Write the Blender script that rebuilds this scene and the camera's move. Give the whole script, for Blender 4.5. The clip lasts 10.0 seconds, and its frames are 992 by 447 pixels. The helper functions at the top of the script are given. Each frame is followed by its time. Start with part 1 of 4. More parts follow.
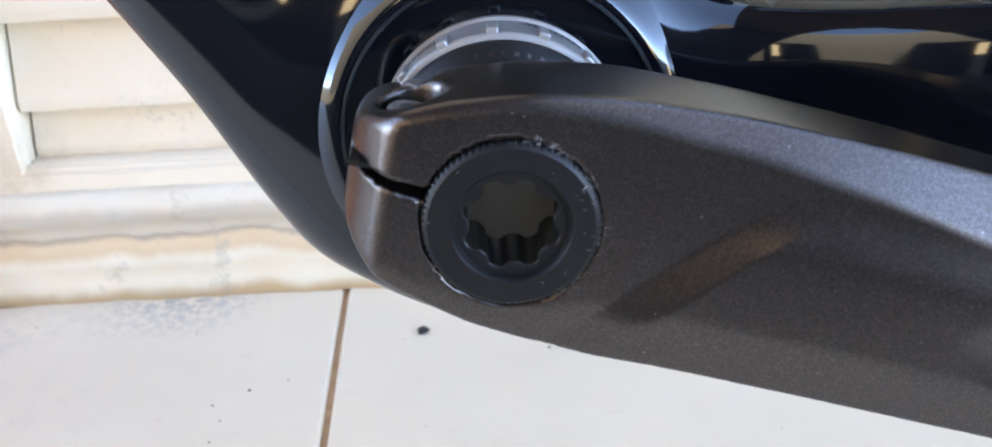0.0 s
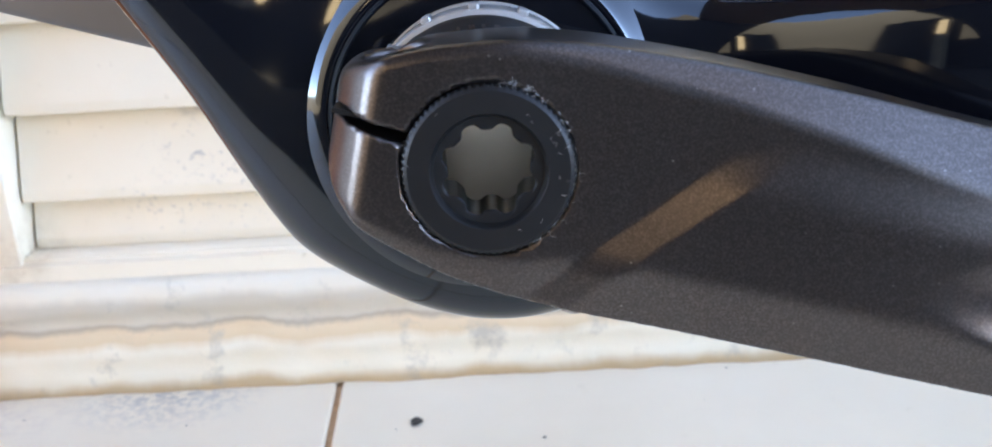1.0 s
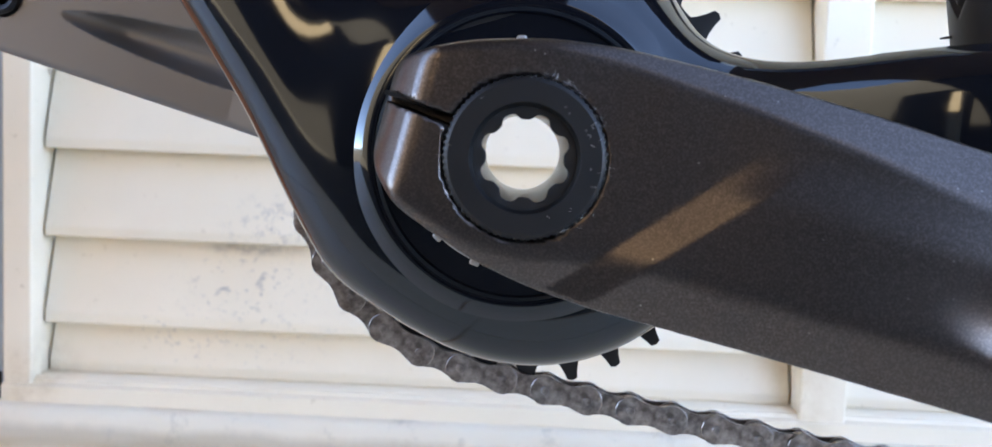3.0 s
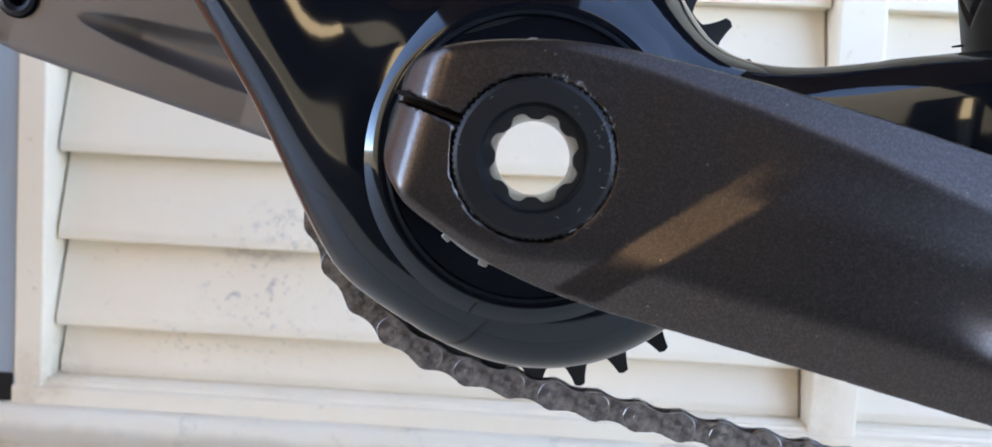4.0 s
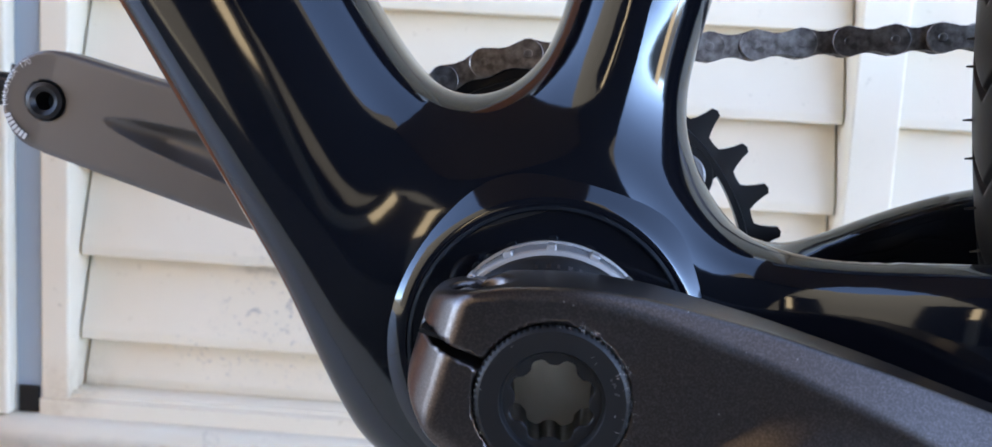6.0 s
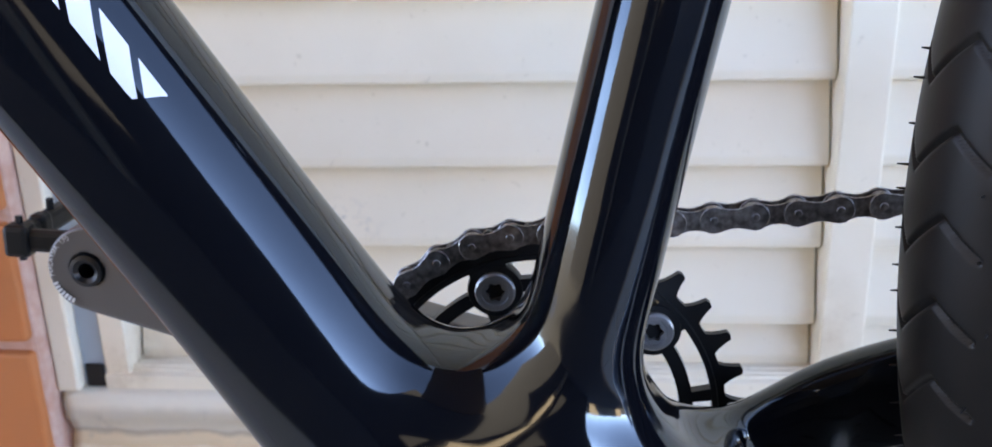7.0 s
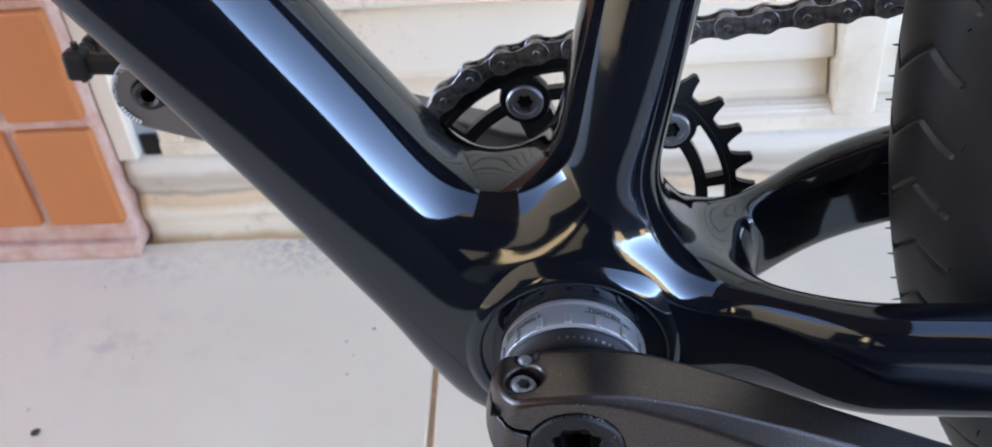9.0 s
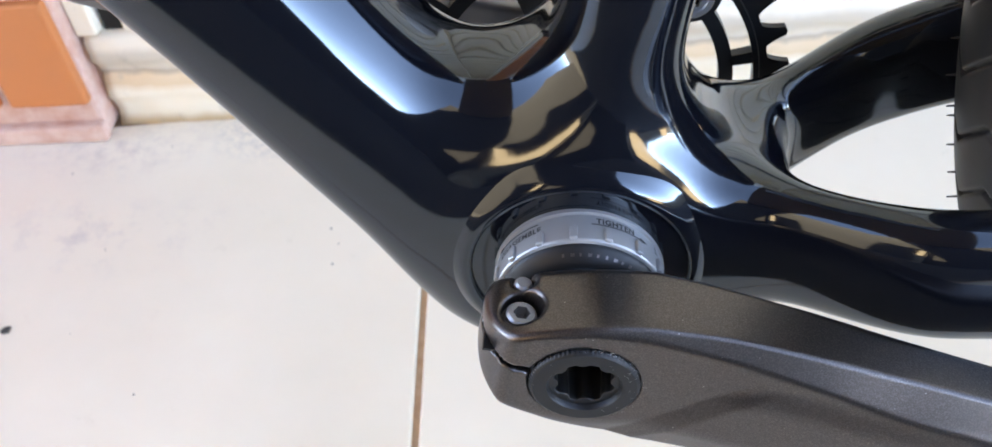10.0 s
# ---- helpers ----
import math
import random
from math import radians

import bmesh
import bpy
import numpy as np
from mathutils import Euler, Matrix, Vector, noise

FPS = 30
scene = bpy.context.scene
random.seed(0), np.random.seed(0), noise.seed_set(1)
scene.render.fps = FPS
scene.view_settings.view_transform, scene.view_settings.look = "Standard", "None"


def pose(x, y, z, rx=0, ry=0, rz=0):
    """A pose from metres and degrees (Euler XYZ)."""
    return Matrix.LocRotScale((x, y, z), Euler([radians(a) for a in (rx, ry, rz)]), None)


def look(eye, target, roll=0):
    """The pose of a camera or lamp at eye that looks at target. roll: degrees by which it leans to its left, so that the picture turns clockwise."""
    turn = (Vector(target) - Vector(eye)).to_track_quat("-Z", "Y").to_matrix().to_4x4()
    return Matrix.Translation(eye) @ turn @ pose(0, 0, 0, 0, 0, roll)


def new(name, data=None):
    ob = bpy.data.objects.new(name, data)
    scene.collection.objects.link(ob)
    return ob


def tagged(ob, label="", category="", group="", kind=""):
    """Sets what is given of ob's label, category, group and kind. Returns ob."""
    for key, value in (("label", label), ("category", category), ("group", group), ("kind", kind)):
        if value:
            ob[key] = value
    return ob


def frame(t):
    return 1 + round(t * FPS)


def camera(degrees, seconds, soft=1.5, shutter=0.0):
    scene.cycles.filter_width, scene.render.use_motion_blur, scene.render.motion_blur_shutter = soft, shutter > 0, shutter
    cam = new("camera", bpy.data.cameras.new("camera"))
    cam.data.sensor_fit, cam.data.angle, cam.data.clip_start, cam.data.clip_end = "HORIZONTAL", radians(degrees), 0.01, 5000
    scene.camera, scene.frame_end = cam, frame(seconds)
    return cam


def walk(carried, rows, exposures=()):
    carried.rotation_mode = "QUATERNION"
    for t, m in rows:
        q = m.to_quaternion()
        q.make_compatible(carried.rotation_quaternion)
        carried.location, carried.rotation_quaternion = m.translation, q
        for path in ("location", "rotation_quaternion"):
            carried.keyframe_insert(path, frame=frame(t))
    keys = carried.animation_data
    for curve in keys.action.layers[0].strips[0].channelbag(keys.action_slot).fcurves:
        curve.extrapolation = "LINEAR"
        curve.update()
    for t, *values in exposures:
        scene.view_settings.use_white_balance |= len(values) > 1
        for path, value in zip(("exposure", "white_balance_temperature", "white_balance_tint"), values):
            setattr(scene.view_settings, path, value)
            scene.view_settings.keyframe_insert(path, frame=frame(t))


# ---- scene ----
cam = camera(55.2, 10.0, soft=1.5)
cam.data.dof.use_dof, cam.data.dof.focus_distance, cam.data.dof.aperture_fstop = True, 0.205, 34.0

PATH = [
    (0, (0.001, -0.194, 0.328), (-0.033, 1.604, -0.547), -3.5),
    (0.5, (0.004, -0.202, 0.32), (-0.015, 1.678, -0.36), -3.2),
    (1, (0.003, -0.208, 0.303), (-0.017, 1.695, -0.313), -3.2),
    (1.5, (0.0, -0.211, 0.293), (-0.014, 1.731, -0.185), -2.6),
    (2, (-0.001, -0.216, 0.282), (-0.022, 1.757, -0.043), -0.3),
    (2.5, (-0.001, -0.218, 0.277), (-0.036, 1.772, 0.083), 1.5),
    (3, (0.001, -0.222, 0.268), (-0.055, 1.77, 0.103), 2.3),
    (4.5, (0.002, -0.223, 0.266), (-0.086, 1.77, 0.13), 3.1),
    (5, (0.004, -0.224, 0.267), (-0.095, 1.768, 0.124), 3.2),
    (5.5, (0.005, -0.225, 0.277), (-0.104, 1.764, 0.1), 3.2),
    (6, (-0.002, -0.224, 0.316), (-0.107, 1.757, 0.062), 3.2),
    (6.2, (0.0, -0.225, 0.336), (-0.119, 1.747, 0.024), 2.8),
    (7.3, (0.01, -0.242, 0.458), (-0.155, 1.621, -0.251), -2.6),
    (7.5, (0.011, -0.249, 0.47), (-0.169, 1.607, -0.251), -3.0),
    (8, (0.004, -0.252, 0.492), (-0.196, 1.551, -0.351), -3.7),
    (8.5, (0.0, -0.258, 0.506), (-0.206, 1.454, -0.508), -4.9),
    (9, (0.009, -0.244, 0.476), (-0.205, 1.353, -0.708), -6.4),
    (9.5, (0.012, -0.208, 0.457), (-0.204, 1.252, -0.893), -7.3),
    (10, (0.005, -0.202, 0.454), (-0.205, 1.213, -0.944), -7.8),
]
walk(cam, [(t, look(eye, target, roll)) for t, eye, target, roll in PATH], exposures=[(0, 5.4, 8900, 11), (3, 5.05, 8700, 12), (5.5, 4.9, 8700, 12), (6, 4.9, 8300, 13), (7.5, 4.6, 8500, 15), (8.5, 4.6, 8700, 14), (9.2, 5.2, 8800, 13), (10, 5.5, 9400, 12)])

# ---- light ----
SUN_EL, SUN_AZ = 40.0, -35.0
world = bpy.data.worlds.new("world")
scene.world = world
world.use_nodes = True
wn = world.node_tree
sky = wn.nodes.new("ShaderNodeTexSky")
sky.sky_type, sky.sun_disc = "NISHITA", False
sky.air_density, sky.dust_density, sky.ozone_density, sky.altitude = 0.25, 0.0, 1.2, 1500.0
sky.sun_elevation, sky.sun_rotation = radians(SUN_EL), radians(SUN_AZ)
wn.links.new(sky.outputs[0], wn.nodes["Background"].inputs[0])
wn.nodes["Background"].inputs[1].default_value = 0.15
sun = new("sun", bpy.data.lights.new("sun", "SUN"))
sun.data.energy, sun.data.angle, sun.data.color = 5.0, radians(0.5), (1.0, 0.93, 0.82)
az, el = radians(SUN_AZ), radians(SUN_EL)
sun_way = Vector((math.sin(az) * math.cos(el), math.cos(az) * math.cos(el), math.sin(el)))
sun.matrix_world = look(sun_way * 5, (0, 0, 0))


# ---- materials ----
def material(name, color, rough=0.5, metal=0.0, **extra):
    """A plain principled material; returns it with its node tree and shader."""
    m = bpy.data.materials.new(name)
    m.use_nodes = True
    p = m.node_tree.nodes["Principled BSDF"]
    p.inputs["Base Color"].default_value = (*color, 1)
    p.inputs["Roughness"].default_value, p.inputs["Metallic"].default_value = rough, metal
    for key, value in extra.items():
        p.inputs[key.replace("_", " ")].default_value = value
    return m


def node(m, kind, **values):
    n = m.node_tree.nodes.new(kind)
    for key, value in values.items():
        if key in n.inputs:
            n.inputs[key].default_value = value
    return n


def wire(m, a, b):
    m.node_tree.links.new(a, b)


def coords(m, scale=(1, 1, 1)):
    c = node(m, "ShaderNodeTexCoord")
    s = node(m, "ShaderNodeMapping", Scale=scale)
    wire(m, c.outputs["Object"], s.inputs["Vector"])
    return s.outputs[0]


def noise_of(m, scale, detail=4.0, rough=0.6, stretch=(1, 1, 1)):
    n = node(m, "ShaderNodeTexNoise", Scale=scale, Detail=detail, Roughness=rough)
    wire(m, coords(m, stretch), n.inputs["Vector"])
    return n.outputs[0]


def ramp(m, value, stops):
    r = node(m, "ShaderNodeValToRGB")
    el = r.color_ramp.elements
    while len(el) < len(stops):
        el.new(0.5)
    for e, (at, c) in zip(el, stops):
        e.position, e.color = at, (*c, 1) if len(c) == 3 else c
    wire(m, value, r.inputs[0])
    return r.outputs[0]


def mix(m, factor, a, b):
    n = m.node_tree.nodes.new("ShaderNodeMix")
    n.data_type = "RGBA"
    for socket, value in ((n.inputs[0], factor), (n.inputs[6], a), (n.inputs[7], b)):
        if isinstance(value, bpy.types.NodeSocket):
            wire(m, value, socket)
        elif isinstance(value, tuple):
            socket.default_value = (*value, 1)
        else:
            socket.default_value = value
    return n.outputs[2]


def base(m, color):
    wire(m, color, m.node_tree.nodes["Principled BSDF"].inputs["Base Color"])


def rough(m, value, lo, hi):
    n = node(m, "ShaderNodeMapRange")
    n.inputs[3].default_value, n.inputs[4].default_value = lo, hi
    wire(m, value, n.inputs[0])
    wire(m, n.outputs[0], m.node_tree.nodes["Principled BSDF"].inputs["Roughness"])


def bump(m, value, strength, distance):
    b = node(m, "ShaderNodeBump", Strength=strength, Distance=distance)
    wire(m, value, b.inputs["Height"])
    wire(m, b.outputs[0], m.node_tree.nodes["Principled BSDF"].inputs["Normal"])


GLOSS = material("gloss_blue_black_sky_tint", (0.0030, 0.0034, 0.0052), 0.035)
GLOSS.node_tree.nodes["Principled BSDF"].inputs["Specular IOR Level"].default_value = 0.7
# specular tint paints the sky's blue into the frame's reflections
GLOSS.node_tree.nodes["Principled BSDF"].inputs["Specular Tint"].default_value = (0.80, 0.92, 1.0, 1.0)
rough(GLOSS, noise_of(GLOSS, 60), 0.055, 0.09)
DECAL = material("white_decal", (0.8, 0.81, 0.82), 0.12)
rough(DECAL, noise_of(DECAL, 90), 0.08, 0.2)

ANODIZED = material("dark_anodized", (0.08, 0.07, 0.065), 0.34, 0.95)
fleck = noise_of(ANODIZED, 2600, 2.0)
blot = noise_of(ANODIZED, 120, 5.0)
bronze = mix(ANODIZED, ramp(ANODIZED, fleck, [(0.42, (0, 0, 0)), (0.72, (1, 1, 1))]), (0.084, 0.073, 0.068), (0.150, 0.131, 0.121))
bronze = mix(ANODIZED, ramp(ANODIZED, blot, [(0.35, (0, 0, 0)), (0.8, (0.5, 0.5, 0.5))]), bronze, (0.110, 0.097, 0.091))
dots = node(ANODIZED, "ShaderNodeTexVoronoi", Scale=420.0)
wire(ANODIZED, coords(ANODIZED), dots.inputs["Vector"])
sparse = noise_of(ANODIZED, 160, 2.0)
few = node(ANODIZED, "ShaderNodeMath")
few.operation = "MULTIPLY"
wire(ANODIZED, ramp(ANODIZED, dots.outputs["Distance"], [(0.05, (1, 1, 1)), (0.09, (0, 0, 0))]), few.inputs[0])
wire(ANODIZED, ramp(ANODIZED, sparse, [(0.56, (0, 0, 0)), (0.66, (0.85, 0.85, 0.85))]), few.inputs[1])
base(ANODIZED, mix(ANODIZED, few.outputs[0], bronze, (0.42, 0.40, 0.37)))
rough(ANODIZED, noise_of(ANODIZED, 45), 0.25, 0.33)
bump(ANODIZED, fleck, 0.07, 0.0001)
ARM_GREY = material("grey_anodized", (0.17, 0.163, 0.157), 0.42, 0.75)
rough(ARM_GREY, noise_of(ARM_GREY, 70), 0.38, 0.5)
bump(ARM_GREY, noise_of(ARM_GREY, 2600, 2.0), 0.06, 0.0002)
PLASTIC = material("black_plastic", (0.006, 0.006, 0.006), 0.42)
rough(PLASTIC, noise_of(PLASTIC, 300), 0.36, 0.52)
PLASTIC.node_tree.nodes["Principled BSDF"].inputs["Specular IOR Level"].default_value = 0.3
bump(PLASTIC, noise_of(PLASTIC, 1500), 0.05, 0.0002)
SATIN_BLACK = material("satin_black_steel", (0.016, 0.016, 0.017), 0.33, 0.4)
rough(SATIN_BLACK, noise_of(SATIN_BLACK, 200), 0.28, 0.42)
SILVER = material("silver_alloy", (0.33, 0.33, 0.322), 0.45, 0.55)
rough(SILVER, noise_of(SILVER, 400, stretch=(1, 6, 1)), 0.38, 0.52)
STEEL = material("steel", (0.38, 0.37, 0.36), 0.35, 0.8)
rough(STEEL, noise_of(STEEL, 500), 0.3, 0.45)
TUBE_INSIDE = material("bare_spindle_bore", (0.70, 0.69, 0.66), 0.45, 0.35)
rough(TUBE_INSIDE, noise_of(TUBE_INSIDE, 200), 0.4, 0.55)
CHAIN = material("chain_steel", (0.2, 0.18, 0.17), 0.35, 0.85)
grime = noise_of(CHAIN, 350)
base(CHAIN, ramp(CHAIN, grime, [(0.35, (0.17, 0.15, 0.138)), (0.7, (0.50, 0.455, 0.42))]))
rough(CHAIN, grime, 0.22, 0.42)
LINT = material("pale_lint", (0.42, 0.41, 0.39), 0.8)
INK = material("black_print", (0.01, 0.01, 0.01), 0.5)
GREY_INK = material("pale_print", (0.7, 0.7, 0.68), 0.5)
RUBBER = material("tyre_rubber", (0.02, 0.0195, 0.019), 0.62)
dust = noise_of(RUBBER, 40)
base(RUBBER, ramp(RUBBER, dust, [(0.3, (0.006, 0.0058, 0.0055)), (0.75, (0.017, 0.0148, 0.0130))]))
rough(RUBBER, dust, 0.36, 0.6)
RUBBER.node_tree.nodes["Principled BSDF"].inputs["Specular IOR Level"].default_value = 0.36
bump(RUBBER, noise_of(RUBBER, 900), 0.1, 0.0003)

PAINTED = material("white_painted_aluminium", (0.78, 0.77, 0.74), 0.4)
blotch = noise_of(PAINTED, 14, 6)
specks = noise_of(PAINTED, 130, 3)
stain = mix(PAINTED, ramp(PAINTED, specks, [(0.66, (0, 0, 0)), (0.74, (1, 1, 1))]), (0.815, 0.712, 0.545), (0.68, 0.58, 0.42))
base(PAINTED, mix(PAINTED, ramp(PAINTED, blotch, [(0.35, (0, 0, 0)), (0.75, (0.8, 0.8, 0.8))]), stain, (0.77, 0.665, 0.495)))
rough(PAINTED, blotch, 0.34, 0.5)


def smudge(m, color_socket, centre, size, tone, scale, lo, hi):
    """A grimy mark round a place of the world; returns the mixed colour."""
    geo = node(m, "ShaderNodeNewGeometry")
    sub = node(m, "ShaderNodeVectorMath")
    sub.operation = "SUBTRACT"
    wire(m, geo.outputs["Position"], sub.inputs[0])
    sub.inputs[1].default_value = centre
    div = node(m, "ShaderNodeVectorMath")
    div.operation = "DIVIDE"
    wire(m, sub.outputs[0], div.inputs[0])
    div.inputs[1].default_value = size
    ln = node(m, "ShaderNodeVectorMath")
    ln.operation = "LENGTH"
    wire(m, div.outputs[0], ln.inputs[0])
    near = node(m, "ShaderNodeMapRange")
    near.inputs[1].default_value, near.inputs[2].default_value = 1.0, 0.1
    wire(m, ln.outputs["Value"], near.inputs[0])
    tex = node(m, "ShaderNodeTexNoise", Scale=scale, Detail=6.0, Roughness=0.7)
    wire(m, geo.outputs["Position"], tex.inputs["Vector"])
    spots = ramp(m, tex.outputs[0], [(lo, (0, 0, 0)), (hi, (1, 1, 1))])
    both = node(m, "ShaderNodeMath")
    both.operation = "MULTIPLY"
    wire(m, near.outputs[0], both.inputs[0])
    wire(m, spots, both.inputs[1])
    return mix(m, both.outputs[0], color_socket, tone)


def shader_color(m):
    return m.node_tree.nodes["Principled BSDF"].inputs["Base Color"].links[0].from_socket


for centre, size, tone, scale, lo, hi in (
        ((-0.165, 0.41, 0.208), (0.045, 0.06, 0.025), (0.40, 0.37, 0.33), 130, 0.50, 0.66),
        ((-0.185, 0.41, 0.190), (0.040, 0.06, 0.006), (0.33, 0.29, 0.25), 90, 0.35, 0.6),
        ((-0.185, 0.41, 0.165), (0.060, 0.06, 0.03), (0.42, 0.38, 0.33), 150, 0.54, 0.64),
        ((-0.20, 0.40, 0.13), (0.10, 0.06, 0.03), (0.45, 0.41, 0.36), 170, 0.56, 0.66),
        ((0.19, 0.41, 0.11), (0.03, 0.06, 0.10), (0.55, 0.40, 0.24), 30, 0.3, 0.7),
        ((-0.325, 0.41, 0.095), (0.03, 0.06, 0.04), (0.55, 0.42, 0.27), 60, 0.35, 0.7)):
    base(PAINTED, smudge(PAINTED, shader_color(PAINTED), centre, size, tone, scale, lo, hi))
DARK_GAP = material("blue_grey_channel", (0.31, 0.36, 0.39), 0.5)
rough(DARK_GAP, noise_of(DARK_GAP, 30), 0.4, 0.6)
TILE = material("white_floor_tile", (0.76, 0.74, 0.72), 0.42)
cloud = noise_of(TILE, 5, 6)
dirt = noise_of(TILE, 34, 8, 0.7)
base(TILE, mix(TILE, ramp(TILE, dirt, [(0.62, (0, 0, 0)), (0.8, (0.7, 0.7, 0.7))]), ramp(TILE, cloud, [(0.3, (0.725, 0.63, 0.485)), (0.7, (0.80, 0.705, 0.555))]), (0.60, 0.51, 0.37)))
rough(TILE, dirt, 0.32, 0.5)
bump(TILE, noise_of(TILE, 200), 0.05, 0.0005)
for centre, size, tone, scale, lo, hi in (
        ((-0.235, 0.385, 0.0), (0.075, 0.06, 0.03), (0.40, 0.385, 0.36), 140, 0.44, 0.58),
        ((-0.37, 0.36, 0.0), (0.10, 0.05, 0.03), (0.55, 0.47, 0.40), 70, 0.45, 0.7),
        ((-0.36, 0.26, 0.0), (0.13, 0.05, 0.03), (0.55, 0.48, 0.42), 40, 0.5, 0.75)):
    base(TILE, smudge(TILE, shader_color(TILE), centre, size, tone, scale, lo, hi))
GROUT = material("brown_grout", (0.42, 0.25, 0.14), 0.85)
base(GROUT, ramp(GROUT, noise_of(GROUT, 120), [(0.3, (0.48, 0.28, 0.16)), (0.7, (0.62, 0.42, 0.27))]))
CURB = material("stained_plaster", (0.66, 0.6, 0.5), 0.8)
patch = noise_of(CURB, 26, 8, 0.7)
wobble = noise_of(CURB, 14, 5, 0.6, (1, 0.2, 0.4))
split = node(CURB, "ShaderNodeSeparateXYZ")
wire(CURB, coords(CURB), split.inputs[0])
height = node(CURB, "ShaderNodeMath")
height.operation = "MULTIPLY_ADD"
wire(CURB, wobble, height.inputs[0])
height.inputs[1].default_value = 0.020
wire(CURB, split.outputs[2], height.inputs[2])
level = node(CURB, "ShaderNodeMapRange")
level.inputs[1].default_value, level.inputs[2].default_value = 0.010, 0.094
wire(CURB, height.outputs[0], level.inputs[0])
curb_tone = ramp(CURB, level.outputs[0], [(0.03, (0.60, 0.43, 0.25)), (0.10, (0.75, 0.66, 0.49)), (0.36, (0.78, 0.69, 0.53)), (0.44, (0.66, 0.49, 0.30)), (0.52, (0.70, 0.53, 0.34)), (0.56, (0.42, 0.34, 0.25)), (0.60, (0.60, 0.53, 0.41)), (0.80, (0.57, 0.50, 0.39)), (0.88, (0.72, 0.64, 0.50))])
base(CURB, mix(CURB, ramp(CURB, patch, [(0.56, (0, 0, 0)), (0.70, (0.75, 0.75, 0.75))]), curb_tone, (0.40, 0.36, 0.29)))
bump(CURB, patch, 0.5, 0.002)
BRICK = material("orange_clay_tile", (0.55, 0.2, 0.06), 0.6)
clay = noise_of(BRICK, 22, 8, 0.65)
info = node(BRICK, "ShaderNodeObjectInfo")
shade = mix(BRICK, info.outputs["Random"], (0.50, 0.150, 0.040), (0.57, 0.185, 0.054))
base(BRICK, mix(BRICK, ramp(BRICK, clay, [(0.4, (0, 0, 0)), (0.75, (0.5, 0.5, 0.5))]), shade, (0.45, 0.16, 0.06)))
rough(BRICK, clay, 0.5, 0.7)
bump(BRICK, noise_of(BRICK, 150), 0.15, 0.001)
MORTAR = material("pinkish_mortar", (0.56, 0.42, 0.36), 0.9)
base(MORTAR, ramp(MORTAR, noise_of(MORTAR, 60, 8), [(0.3, (0.50, 0.26, 0.18)), (0.65, (0.61, 0.41, 0.32))]))
bump(MORTAR, noise_of(MORTAR, 180, 6), 0.4, 0.002)
PLASTER = material("plaster", (0.6, 0.57, 0.52), 0.9)
base(PLASTER, ramp(PLASTER, noise_of(PLASTER, 4, 8), [(0.3, (0.52, 0.49, 0.44)), (0.7, (0.64, 0.61, 0.56))]))
# colour of the unseen bounce walls, dimmed until their golden reflections fit
WARM_BOUNCE = material("dim_warm_bounce", (0.72, 0.55, 0.36), 0.9)
base(WARM_BOUNCE, ramp(WARM_BOUNCE, noise_of(WARM_BOUNCE, 4, 8), [(0.3, (0.22, 0.175, 0.125)), (0.7, (0.28, 0.225, 0.165))]))
YARD = material("yard_soil", (0.06, 0.05, 0.04), 0.95)
base(YARD, ramp(YARD, noise_of(YARD, 3, 8), [(0.3, (0.028, 0.025, 0.021)), (0.7, (0.055, 0.049, 0.042))]))
# near black, so the unseen wall behind the camera leaves reflections dark
DARK_WALL = material("dark_reflection_wall", (0.022, 0.02, 0.019), 0.9)
base(DARK_WALL, ramp(DARK_WALL, noise_of(DARK_WALL, 3, 8), [(0.3, (0.012, 0.0105, 0.0098)), (0.7, (0.022, 0.019, 0.0175))]))
ROOF = material("dark_roof_boards", (0.08, 0.055, 0.04), 0.8)
base(ROOF, ramp(ROOF, noise_of(ROOF, 5, 6, stretch=(1, 8, 1)), [(0.3, (0.09, 0.065, 0.048)), (0.7, (0.15, 0.11, 0.082))]))


# ---- building helpers ----
def part(name, bm, mat, parent=None, label="", smooth=False):
    """Links a bmesh, or a ready mesh, as one mesh object under its parent."""
    if isinstance(bm, bpy.types.Mesh):
        me = bm
    else:
        me = bpy.data.meshes.new(name)
        bm.to_mesh(me)
        bm.free()
    if mat and not me.materials:
        me.materials.append(mat)
    if smooth:
        me.shade_smooth()
    ob = new(name, me)
    if parent:
        ob.parent = parent
    if label:
        ob["label"] = label
    return ob


def thing(name, label, category, at=(0, 0, 0), group="", kind=""):
    ob = new(name)
    ob.location = at
    ob.empty_display_size = 0.05
    return tagged(ob, label, category, group, kind)


def box(lo, hi, bevel=0.0, segments=2, bm=None):
    bm = bm or bmesh.new()
    made = bmesh.ops.create_cube(bm, size=1)["verts"]
    bmesh.ops.scale(bm, verts=made, vec=[b - a for a, b in zip(lo, hi)])
    bmesh.ops.translate(bm, verts=made, vec=[(a + b) / 2 for a, b in zip(lo, hi)])
    if bevel:
        edges = {e for v in made for e in v.link_edges}
        bmesh.ops.bevel(bm, geom=list(edges), offset=bevel, segments=segments, affect="EDGES", profile=0.5)
    return bm


